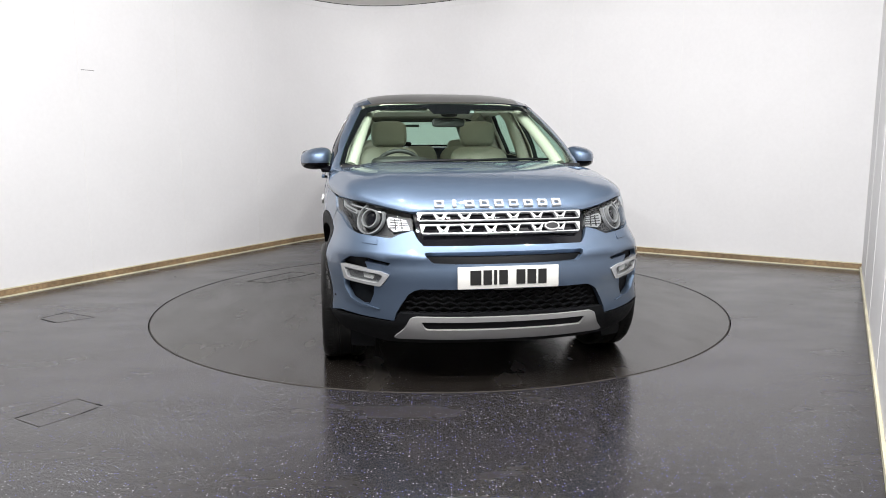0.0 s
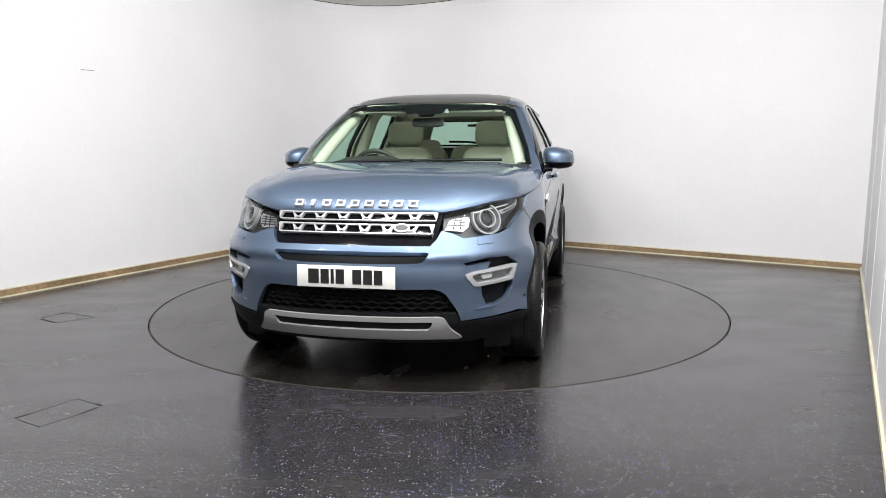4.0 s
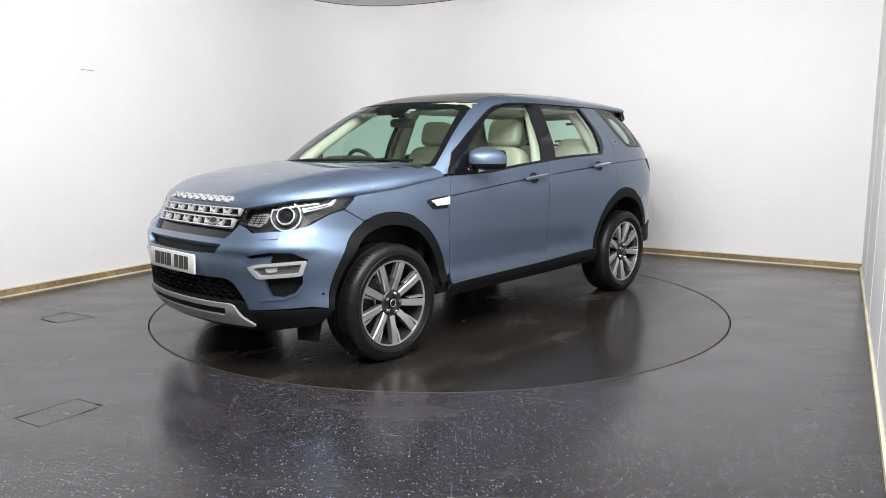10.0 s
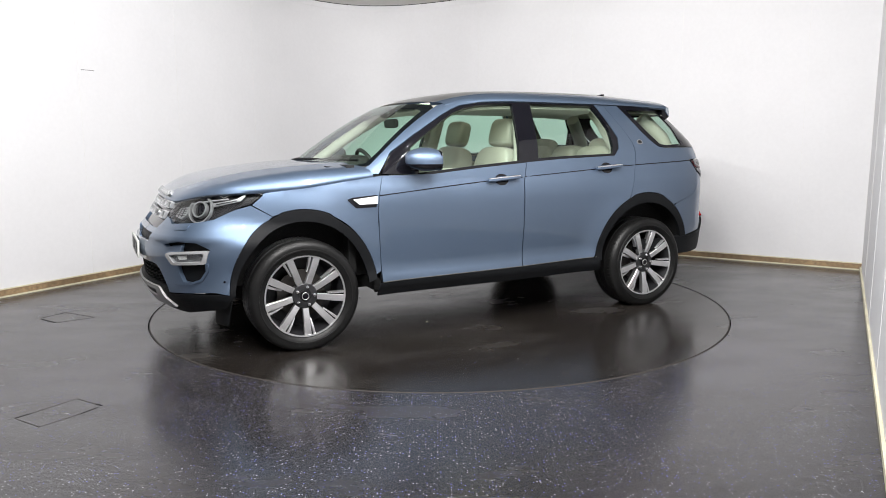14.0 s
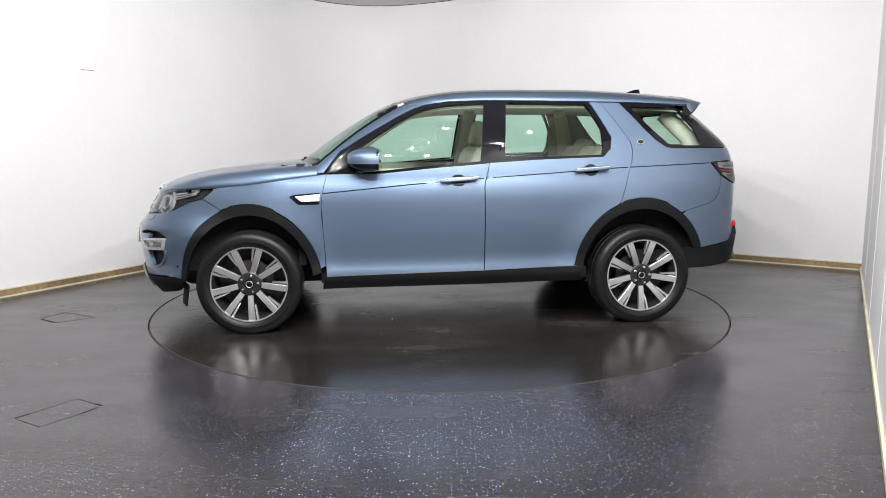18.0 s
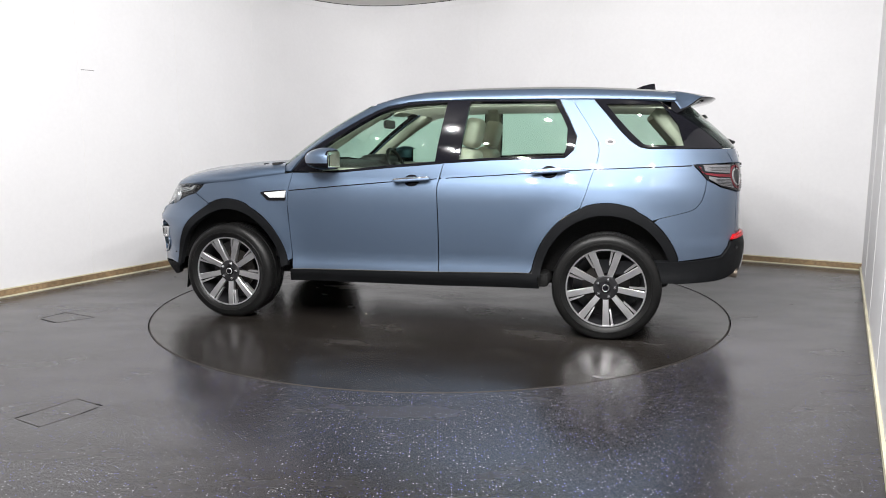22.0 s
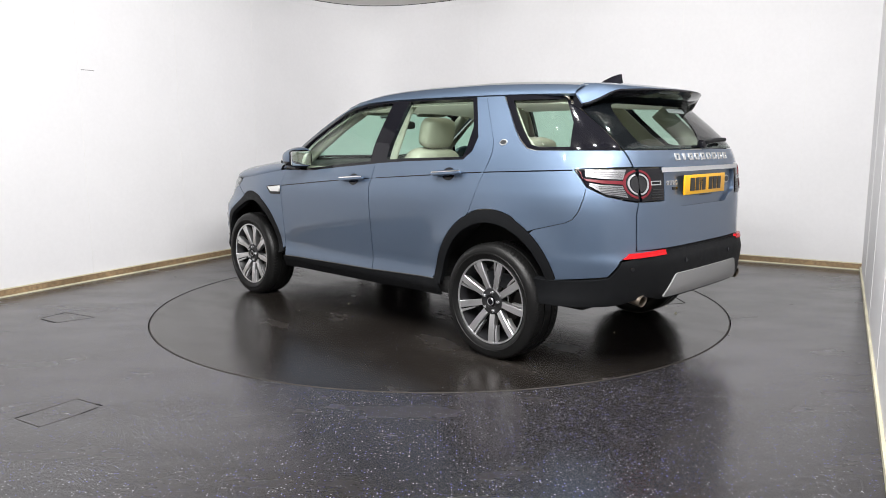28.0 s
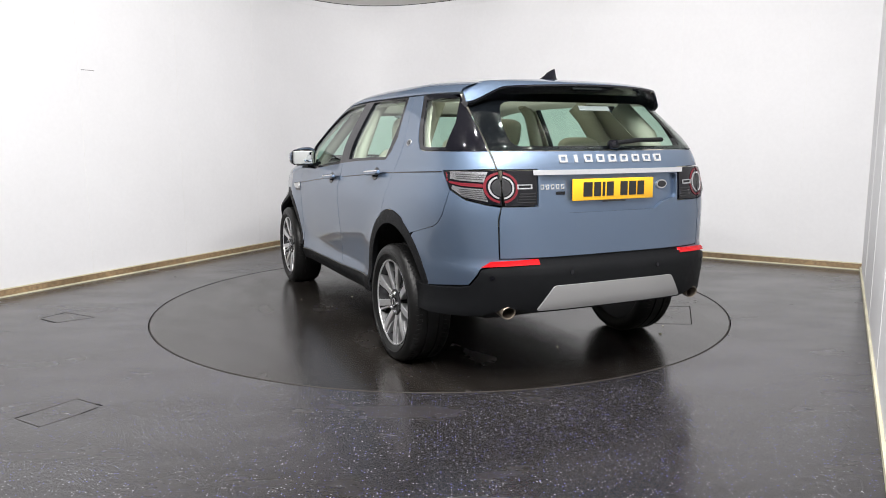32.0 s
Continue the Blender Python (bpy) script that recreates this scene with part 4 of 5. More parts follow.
panel("chrome_strip", LOWER, R((0.485, 1.152), (-0.485, 1.152), (-0.485, 1.122), (0.485, 1.122)), CHROME, tailgate, off=0.012, thick=0.02, label="bright chrome strip")
letter_blocks(tailgate, "R", 0.345, -0.345, 1.186, 1.224, 0.006, LOWER)
letter_blocks(tailgate, "R", 0.440, 0.290, 1.052, 1.078, -0.018, LOWER, BRIGHT, 5)
panel("trim_badge", LOWER, R((0.345, 1.040), (0.292, 1.040), (0.292, 1.024), (0.345, 1.024)), GLOSS, tailgate, off=-0.018, thick=0.004, gap=0)
panel("oval_badge", LOWER, disc("R", -0.345, 1.062, 0.042, 0.027, 20), SATIN, tailgate, off=-0.012, thick=0.01, step=0.02, label="plain oval badge")
panel("oval_badge_field", LOWER, disc("R", -0.345, 1.062, 0.034, 0.020, 20), DARK_RIM, tailgate, off=-0.010, thick=0.004, step=0.02)
rplate = part("rear_plate", box_bm((0.012, 0.522, 0.112), pose(-2.249, 0, 1.046, 0, 0), 0.003), PLATE_Y, tailgate, "yellow number plate with black bars")
bars(rplate, -2.2565, 1.048, -1, 0)
part("dealer_bar", box_bm((0.003, 0.15, 0.008), pose(-2.2565, 0, 0.984)), INK, rplate, smooth=False)

TL_OUT = S((-1.897, 1.142)) + R((0.644, 1.152), (0.637, 0.972)) + R((0.71, 0.982), (0.785, 1.004)) + S((-1.972, 1.056), (-1.938, 1.100))
TL_IN = R((0.634, 1.152), (0.460, 1.150), (0.460, 0.972), (0.628, 0.970))
tails = panel("tail_lamp", LOWER, TL_OUT, GLOSS, suv, off=0.004, mirror=True, thick=0.03, step=0.03, label="smoked tail lamp with red rings")
tails_in = panel("tail_lamp_inner", LOWER, TL_IN, GLOSS, tailgate, off=0.004, mirror=True, thick=0.03, step=0.03, label="inner half of the tail lamp")


def arc_band(v, z, r0, r1, a0, a1, n=14):
    out = [("R", v + r1 * math.cos(radians(a0 + (a1 - a0) * i / n)), z + r1 * math.sin(radians(a0 + (a1 - a0) * i / n))) for i in range(n + 1)]
    return out + [("R", v + r0 * math.cos(radians(a1 + (a0 - a1) * i / n)), z + r0 * math.sin(radians(a1 + (a0 - a1) * i / n))) for i in range(n + 1)]


for parent, a0, a1 in ((tails, -82, 82), (tails_in, 98, 262)):
    panel("red_ring", LOWER, arc_band(0.638, 1.064, 0.066, 0.078, a0, a1), RED_GLOW, parent, off=0.007, mirror=True, thick=0.006, gap=0, step=0.02)
    panel("light_ring", LOWER, arc_band(0.638, 1.064, 0.049, 0.058, a0 * 0.9 + 10 * (a0 > 90), a1 * 0.9 + 26 * (a0 > 90)), GREY_LENS, parent, off=0.009, mirror=True, thick=0.006, gap=0, step=0.02)
    panel("lamp_core", LOWER, arc_band(0.638, 1.064, 0.004, 0.044, a0, a1), DARK_RIM, parent, off=0.006, mirror=True, thick=0.006, gap=0, step=0.02)
panel("red_bar", LOWER, R((0.716, 1.082), (0.790, 1.086), (0.83, 1.094)) + S((-1.938, 1.126), (-1.924, 1.136), (-1.950, 1.100), (-1.972, 1.082)) + R((0.790, 1.070), (0.716, 1.064)), RED_GLOW, tails, off=0.008, mirror=True, thick=0.006, gap=0, step=0.02)
panel("clear_top", LOWER, R((0.712, 1.090), (0.790, 1.096), (0.82, 1.104)) + S((-1.956, 1.134), (-1.952, 1.142)) + R((0.790, 1.142), (0.690, 1.142)), PLEATED, tails, off=0.007, mirror=True, thick=0.006, gap=0, step=0.015)
panel("clear_lower", LOWER, R((0.718, 1.056), (0.790, 1.062)) + S((-1.990, 1.072), (-1.990, 1.056)) + R((0.790, 1.014), (0.700, 0.994), (0.712, 1.030)), PLEATED, tails, off=0.007, mirror=True, thick=0.006, gap=0, step=0.015)
for k in range(5):
    panel("clear_rib", LOWER, R((0.720 - 0.005 * k, 1.050 - 0.0105 * k), (0.800, 1.055 - 0.0085 * k), (0.800, 1.0515 - 0.0085 * k), (0.720 - 0.005 * k, 1.0465 - 0.0105 * k)), DARK_RIM, tails, off=0.009, mirror=True, thick=0.004, gap=0, step=0.02)
for k in range(3):
    panel("clear_rib", LOWER, R((0.712 - 0.006 * k, 1.104 + 0.011 * k), (0.800, 1.109 + 0.010 * k), (0.800, 1.106 + 0.010 * k), (0.712 - 0.006 * k, 1.101 + 0.011 * k)), DARK_RIM, tails, off=0.009, mirror=True, thick=0.004, gap=0, step=0.02)
panel("white_bar", LOWER, R((0.565, 1.080), (0.490, 1.080), (0.490, 1.056), (0.565, 1.056)), LAMP_WHITE, tails_in, off=0.008, mirror=True, thick=0.006, gap=0, step=0.02, holes=(R((0.559, 1.075), (0.497, 1.075), (0.497, 1.063), (0.559, 1.063)),))
for k in range(4):
    panel("louvre", LOWER, R((0.552 + 0.004 * k, 1.036 - 0.014 * k), (0.472, 1.036 - 0.014 * k), (0.472, 1.030 - 0.014 * k), (0.552 + 0.004 * k, 1.030 - 0.014 * k)), DARK_RIM, tails_in, off=0.007, mirror=True, thick=0.004, gap=0, step=0.04)

RB_HALF = R((0.785, 1.000), (0.71, 0.978), (0.645, 0.966), (0.658, 0.90), (0.653, 0.704), (0.460, 0.702), (0.460, 0.692), (0.60, 0.682), (0.735, 0.655), (0.778, 0.566)) + S((-1.802, 0.530)) + arch(-WHEEL_X, False, 158, 124)[1:] + SEAM_REAR[:2:-1]
panel("rear_bumper_corner", LOWER, RB_HALF, PAINT, suv, mirror=True, label="painted bumper corner", gap=0.0016)


def RS(x, z):
    """A point of the flank, named by its distance from the middle."""
    return ("R", LOWER.at(LOWER.u_side(x, z), z).y, z)


LOW_TOP = [RS(-1.802, 0.526)] + R((0.776, 0.562), (0.732, 0.652), (0.60, 0.679), (0.45, 0.690))
LOW_BASE = R((0.48, 0.425), (0.54, 0.438), (0.60, 0.452), (0.66, 0.436), (0.72, 0.412), (0.776, 0.400)) + [RS(-1.834, 0.386)]
RSKID = soften(R((0.385, 0.566), (-0.385, 0.566), (-0.475, 0.437), (0.475, 0.437)), 0.02)
rear_low = panel("rear_bumper", LOWER, LOW_TOP + flip(LOW_TOP) + flip(LOW_BASE) + LOW_BASE, TRIM, suv, off=0.012, thick=0.05, label="black plastic rear bumper")
panel("rear_skid_plate", LOWER, RSKID, SKID_PAINT, rear_low, off=0.019, thick=0.012, label="satin silver rear skid plate")
panel("bumper_top", LOWER, R((0.645, 0.704), (-0.645, 0.704), (-0.645, 0.684), (0.645, 0.684)), TRIM, rear_low, off=-0.004)
panel("reflector", LOWER, R((0.733, 0.658), (0.692, 0.694), (0.460, 0.704), (0.455, 0.668), (0.60, 0.664)), RED_LENS, rear_low, off=0.018, mirror=True, thick=0.02, label="red reflector")
both("exhaust_pipe", lambda: lathe_bm([(0.030, -0.16), (0.036, 0.0), (0.033, 0.003), (0.029, 0.0), (0.026, -0.15)], 24, Matrix.Translation((-2.212, 0.612, 0.426)) @ pose(0, 0, 0, -8, 0, 90) @ Matrix.Diagonal((1.18, 1, 0.95, 1))), EXHAUST, rear_low, "sooted metal exhaust tip")

# roof
ROOF_TOP = curve((-2.05, 1.600), (-1.85, 1.632), (-1.42, 1.672), (-0.95, 1.692), (-0.60, 1.692), (-0.12, 1.680), (0.18, 1.642), (0.36, 1.595))
ROOF_EDGE = curve((-2.0, 1.535), (-1.75, 1.562), (-1.10, 1.582), (-0.35, 1.588), (-0.05, 1.580), (0.16, 1.562), (0.30, 1.545))


def roof_half(x, ze):
    return SIDE(ze) + 0.003 + 0.034 * max(0, min(1, (x + 1.40) / 1.2)) - 0.05 * max(0, (x - 0.02) / 0.3) ** 1.5


def roof_bm(a0, a1, lift, x0=0.37, x1=-1.78, n=30, bow=0.10):
    bm = bmesh.new()
    k = 18
    rows = []
    for i in range(n + 1):
        xs = x0 + (x1 - x0) * i / n
        row = []
        for j in range(k + 1):
            a = a0 + (a1 - a0) * j / k
            x = xs - bow * a * a * max(0, 1 - i / 10)
            ze = ROOF_EDGE(x)
            we = roof_half(x, ze)
            aa = min(abs(a), 1)
            z = ze + (ROOF_TOP(xs) - ze) * (1 - aa ** 3.6) ** 0.55
            row.append(bm.verts.new((x, we * a, z + lift)))
        rows.append(row)
    for r, q in zip(rows, rows[1:]):
        for j in range(k):
            bm.faces.new((r[j], r[j + 1], q[j + 1], q[j]))
    return bm


def roof_side_bm():
    bm = bmesh.new()
    n = 30
    a_s = [0.84, 0.87, 0.91, 0.94, 0.965, 0.982, 0.993, 1.0]
    for sgn in (1,):
        rows = []
        for i in range(n + 1):
            xs = 0.37 - 2.15 * i / n
            row = []
            for a in a_s:
                x = xs - 0.10 * a * a * max(0, 1 - i / 10)
                ze = ROOF_EDGE(x)
                z = ze + (ROOF_TOP(xs) - ze) * (1 - a ** 3.6) ** 0.55
                row.append(bm.verts.new((x, sgn * roof_half(x, ze) * a, z)))
            x, y, z = row[-1].co
            row.append(bm.verts.new((x, y - sgn * 0.02, z - 0.012)))
            rows.append(row)
        for r, q in zip(rows, rows[1:]):
            for j in range(len(r) - 1):
                bm.faces.new((r[j], r[j + 1], q[j + 1], q[j]))
    return bm


roof = part("roof", roof_bm(-0.85, 0.85, -0.001), ROOF_GLASS, suv, "dark glazed roof panel", sharp=60)
both("roof_edge", roof_side_bm, PAINT, roof, "painted blue roof edge", sharp=60)
# the roof casts no shadow, so lamp light reaches the dim cabin
roof.visible_shadow = False
part("headlining", roof_bm(-0.97, 0.97, -0.080, 0.30, -1.80), BLIND, suv, "pale headlining with a cream roof blind made translucent to brighten the cabin")
part("rear_header", box_bm((0.10, 1.14, 0.035), pose(-1.80, 0, 1.545, 0, -20), 0.012), LINING, suv)
both("sun_visor", lambda: blob_bm((0.16, 0.36, 0.022), pose(0.36, 0.33, 1.545, 0, 20), 0.4), LINING, suv)


def roof_z(x, y):
    ze = ROOF_EDGE(x)
    return ze + (ROOF_TOP(x) - ze) * (1 - min(1, abs(y) / (SIDE(ze) + 0.003)) ** 3.6) ** 0.55


def spoiler_bm(under=False):
    """The roof spoiler over the rear window: a thin bowed wing, painted above and black beneath."""
    bm = bmesh.new()
    rows = []
    n = 60
    for j in range(n + 1):
        a = -1 + 2 * j / n
        q = abs(a)
        fall = ease((q - 0.80) / 0.20)
        y = math.copysign(0.618 * q + 0.036 * fall, a)
        x_tip = -2.085 + 0.225 * q ** 2.6 + 0.035 * fall
        x_in = -1.735
        z_in = roof_z(x_in, y * 0.96) - 0.001 - 0.012 * fall
        z_tip = 1.598 - 0.016 * q * q - 0.072 * fall
        deep = 0.062 - 0.030 * fall
        if under:
            prof = [(x_tip - 0.001, z_tip - 0.003), (x_tip - 0.002, z_tip - 0.012), (x_tip + 0.020, z_tip - 0.030), (x_tip * 0.6 + x_in * 0.4, z_tip - deep), (x_in - 0.02, z_in - 0.085), (x_in - 0.02, z_in - 0.03)]
            y *= 0.992
        else:
            prof = [(x_in, z_in), (x_in * 0.67 + x_tip * 0.33, z_in * 0.67 + z_tip * 0.33 + 0.008), (x_in * 0.33 + x_tip * 0.67, z_in * 0.33 + z_tip * 0.67 + 0.007), (x_tip + 0.010, z_tip + 0.001), (x_tip, z_tip - 0.003), (x_tip + 0.012, z_tip - 0.008), (x_in - 0.03, z_in - 0.02)]
        rows.append([bm.verts.new((x, y, z)) for x, z in prof])
    for r, q in zip(rows, rows[1:]):
        for k in range(len(r)):
            k2 = (k + 1) % len(r)
            bm.faces.new((r[k], r[k2], q[k2], q[k]))
    bm.faces.new(rows[0])
    bm.faces.new(rows[-1][::-1])
    return bm


spoiler = part("spoiler", spoiler_bm(), PAINT, suv, sharp=40)
part("spoiler_underside", spoiler_bm(True), GLOSS, spoiler, "gloss black underside", sharp=40)


def fin_bm():
    bm = bmesh.new()
    rows = []
    for x, z, w in ((-1.50, 0.0, 0.030), (-1.54, 0.022, 0.034), (-1.59, 0.045, 0.034), (-1.64, 0.062, 0.028), (-1.668, 0.066, 0.018), (-1.675, 0.03, 0.022), (-1.68, 0.0, 0.03)):
        base = ROOF_TOP(x) - 0.006
        rows.append([bm.verts.new(p) for p in ((x, -w, base), (x, -w * 0.35, base + z * 0.75), (x, 0, base + z + 0.004), (x, w * 0.35, base + z * 0.75), (x, w, base))])
    for r, q in zip(rows, rows[1:]):
        for k in range(4):
            bm.faces.new((r[k], r[k + 1], q[k + 1], q[k]))
    bmesh.ops.remove_doubles(bm, verts=bm.verts, dist=0.0005)
    return bm


part("aerial_fin", fin_bm(), GLOSS, roof, "black shark-fin aerial", sharp=70)

# -- door furniture
CREASE = curve((-1.90, 1.143), (-1.142, 1.110), (-0.884, 1.092), (-0.249, 1.050), (0.069, 1.028), (0.872, 0.957))


# thin black strip on the paint, standing in for the shade of the crease
def crease(x0, x1, parent):
    n = 24
    up = [("S", x0 + (x1 - x0) * i / n, CREASE(x0 + (x1 - x0) * i / n)) for i in range(n + 1)]
    panel("crease_shade", LOWER, up + [(k, x, z - 0.006) for k, x, z in up[::-1]], GLOSS, parent, off=0.0012, thick=0.002, gap=0, mirror=True, step=0.06)


crease(0.865, -0.235, door_f)
crease(-0.248, -1.265, door_r)
crease(-1.28, -1.885, quarter)
for doors, x0, x1 in ((door_f, 0.073, -0.196), (door_r, -0.874, -1.125)):
    xm, zm = (x0 + x1) / 2, CREASE((x0 + x1) / 2) - 0.004
    panel("handle_cup", LOWER, disc("S", xm + 0.005, zm, 0.055, 0.040, 18), GLOSS, doors, off=0.0015, mirror=True, gap=0, step=0.03, thick=0.003)
    m = on_skin("S", xm, zm, 0.030)
    tilt = pose(0, 0, 0, 0, 4, 0)
    handles = both("handle", lambda: blob_bm((x0 - x1, 0.030, 0.032), m @ tilt, 0.45), PAINT, doors, "body-coloured door handle")
    both("handle_strip", lambda: blob_bm((x0 - x1 - 0.004, 0.012, 0.012), m @ tilt @ pose(0, 0.010, 0.006), 0.5), CHROME, handles, "bright handle strip")
    both("handle_mount", lambda: blob_bm((0.03, 0.04, 0.02), m @ tilt @ pose(0.085, -0.02, 0), 0.6), GLOSS, handles)
vent = panel("fender_vent", LOWER, soften(S((1.090, 0.936), (1.053, 0.948), (0.884, 0.960), (0.890, 0.882), (1.030, 0.880)), 0.01), GLOSS, fender, off=0.003, mirror=True, step=0.03, gap=0, label="black side vent")
panel("vent_blade", LOWER, S((1.052, 0.936), (0.886, 0.952), (0.889, 0.905), (1.010, 0.903)), VENT_SILVER, vent, off=0.016, mirror=True, step=0.03, gap=0, label="silver vent blade")
panel("pillar_badge", UPPER, disc("S", -1.378, 1.290, 0.028, 0.018, 18), SATIN, quarter, off=0.004, mirror=True, step=0.02, gap=0, thick=0.006, label="small oval badge")
panel("badge_field", UPPER, disc("S", -1.378, 1.290, 0.022, 0.013, 18), DARK_RIM, quarter, off=0.0055, mirror=True, step=0.02, gap=0, thick=0.003)


def mirror_shell(lo, hi, sx=1.0):
    """A door-mirror housing, cut between two heights of its own shape."""
    bm = blob_bm((0.240, 0.212, 0.152), None, 0.62, 28, 18)
    for v in bm.verts:
        k = v.co.x
        v.co.y *= 1 - 0.35 * max(0, k / 0.12)
        v.co.z *= 1 - 0.30 * max(0, k / 0.12)
        out = max(-1, min(1, v.co.y / 0.12))
        v.co.z = v.co.z * (1 - 0.22 * max(0, out)) - 0.012 * out + 0.006
        v.co.x -= 0.03 * max(0, out)
    geom = bm.verts[:] + bm.edges[:] + bm.faces[:]
    bmesh.ops.bisect_plane(bm, geom=geom, plane_co=(0, 0, lo), plane_no=(0, 0, -1), clear_outer=True)
    geom = bm.verts[:] + bm.edges[:] + bm.faces[:]
    bmesh.ops.bisect_plane(bm, geom=geom, plane_co=(0, 0, hi), plane_no=(0, 0, 1), clear_outer=True)
    geom = bm.verts[:] + bm.edges[:] + bm.faces[:]
    bmesh.ops.bisect_plane(bm, geom=geom, plane_co=(-0.100, 0, 0), plane_no=(-1, 0, 0), clear_outer=True)
    return bm


MIRROR_AT = pose(0.580, 0.972, 1.176, 0, 0, -6)


def moved(bm, m):
    bm.transform(m)
    return bm


mirrors = both("door_mirror", lambda: moved(mirror_shell(-0.022, 0.2), MIRROR_AT), PAINT, door_f, "body-coloured door mirror", sharp=50)
both("mirror_base", lambda: moved(mirror_shell(-0.2, -0.022), MIRROR_AT), GLOSS, mirrors, "gloss black lower shell", sharp=50)
both("mirror_strip", lambda: moved(mirror_shell(-0.006, 0.000), MIRROR_AT @ Matrix.Scale(1.012, 4)), PAINT, mirrors)
both("mirror_glass", lambda: blob_bm((0.012, 0.172, 0.112), MIRROR_AT @ pose(-0.098, 0, 0), 0.22), MIRROR, mirrors, "mirror glass")
both("mirror_rim", lambda: blob_bm((0.020, 0.194, 0.132), MIRROR_AT @ pose(-0.092, 0, 0), 0.5), GLOSS, mirrors)
both("mirror_arm", lambda: tube_bm([(0.66, 0.80, 1.115), (0.64, 0.87, 1.108), (0.61, 0.93, 1.112)], 0.024), GLOSS, mirrors)

# -- wheels
N_SPOKE = 9


def spoke_bm(r0, r1, w0, w1, front, depth, shift=0.0):
    """One spoke along +x of the wheel's own space, its face at y = front, dished inwards to the hub."""
    bm = bmesh.new()
    rows = []
    for i in range(6):
        k = i / 5
        r = r0 + (r1 - r0) * k
        w = (w0 + (w1 - w0) * k) / 2
        y = front - 0.022 * (1 - k) ** 2
        s = shift * k
        rows.append([bm.verts.new(p) for p in ((r, y - depth, s - w * 0.8), (r, y - 0.004, s - w), (r, y, s - w * 0.84), (r, y, s + w * 0.84), (r, y - 0.004, s + w), (r, y - depth, s + w * 0.8))])
    for a, b in zip(rows, rows[1:]):
        for j in range(6):
            bm.faces.new((a[j], a[(j + 1) % 6], b[(j + 1) % 6], b[j]))
    bm.faces.new(rows[0][::-1])
    bm.faces.new(rows[-1])
    return bm


def tyre_bm():
    bm = lathe_bm([(0.262, -0.105), (0.285, -0.120), (0.318, -0.122), (0.338, -0.112), (0.349, -0.096), (0.352, -0.060), (0.352, -0.040), (0.346, -0.038), (0.346, -0.028), (0.352, -0.026),
                   (0.352, 0.026), (0.346, 0.028), (0.346, 0.038), (0.352, 0.040), (0.352, 0.060), (0.349, 0.096), (0.338, 0.112), (0.318, 0.122), (0.300, 0.121), (0.298, 0.1235), (0.292, 0.1235), (0.290, 0.120), (0.272, 0.114), (0.262, 0.105)], 96)
    bmesh.ops.scale(bm, vec=(1, 1.04, 1), verts=bm.verts)
    return bm


def tread_bm():
    """Shoulder blocks all round the tyre, on both edges, as one band."""
    bm = bmesh.new()
    n = 78
    prof = [(0.354, 0.062), (0.3535, 0.080), (0.350, 0.094), (0.341, 0.106), (0.334, 0.1105)]
    for sgn in (1, -1):
        for i in range(n):
            a0 = 2 * math.pi * (i + (0.5 if sgn < 0 else 0)) / n
            wide = 0.62 if i % 2 else 0.70
            rows = []
            for f in (0, wide):
                a = a0 + f * 2 * math.pi / n
                rows.append([bm.verts.new((r * math.cos(a + 0.012 * k), sgn * y * 1.055, r * math.sin(a + 0.012 * k))) for k, (r, y) in enumerate(prof)])
                rows[-1] += [bm.verts.new(((r - 0.008) * math.cos(a + 0.012 * k), sgn * (y * 1.055 - 0.004), (r - 0.008) * math.sin(a + 0.012 * k))) for k, (r, y) in list(enumerate(prof))[::-1]]
            m = len(rows[0])
            for k in range(m):
                bm.faces.new((rows[0][k], rows[0][(k + 1) % m], rows[1][(k + 1) % m], rows[1][k]))
            bm.faces.new(rows[0])
            bm.faces.new(rows[1][::-1])
    return bm


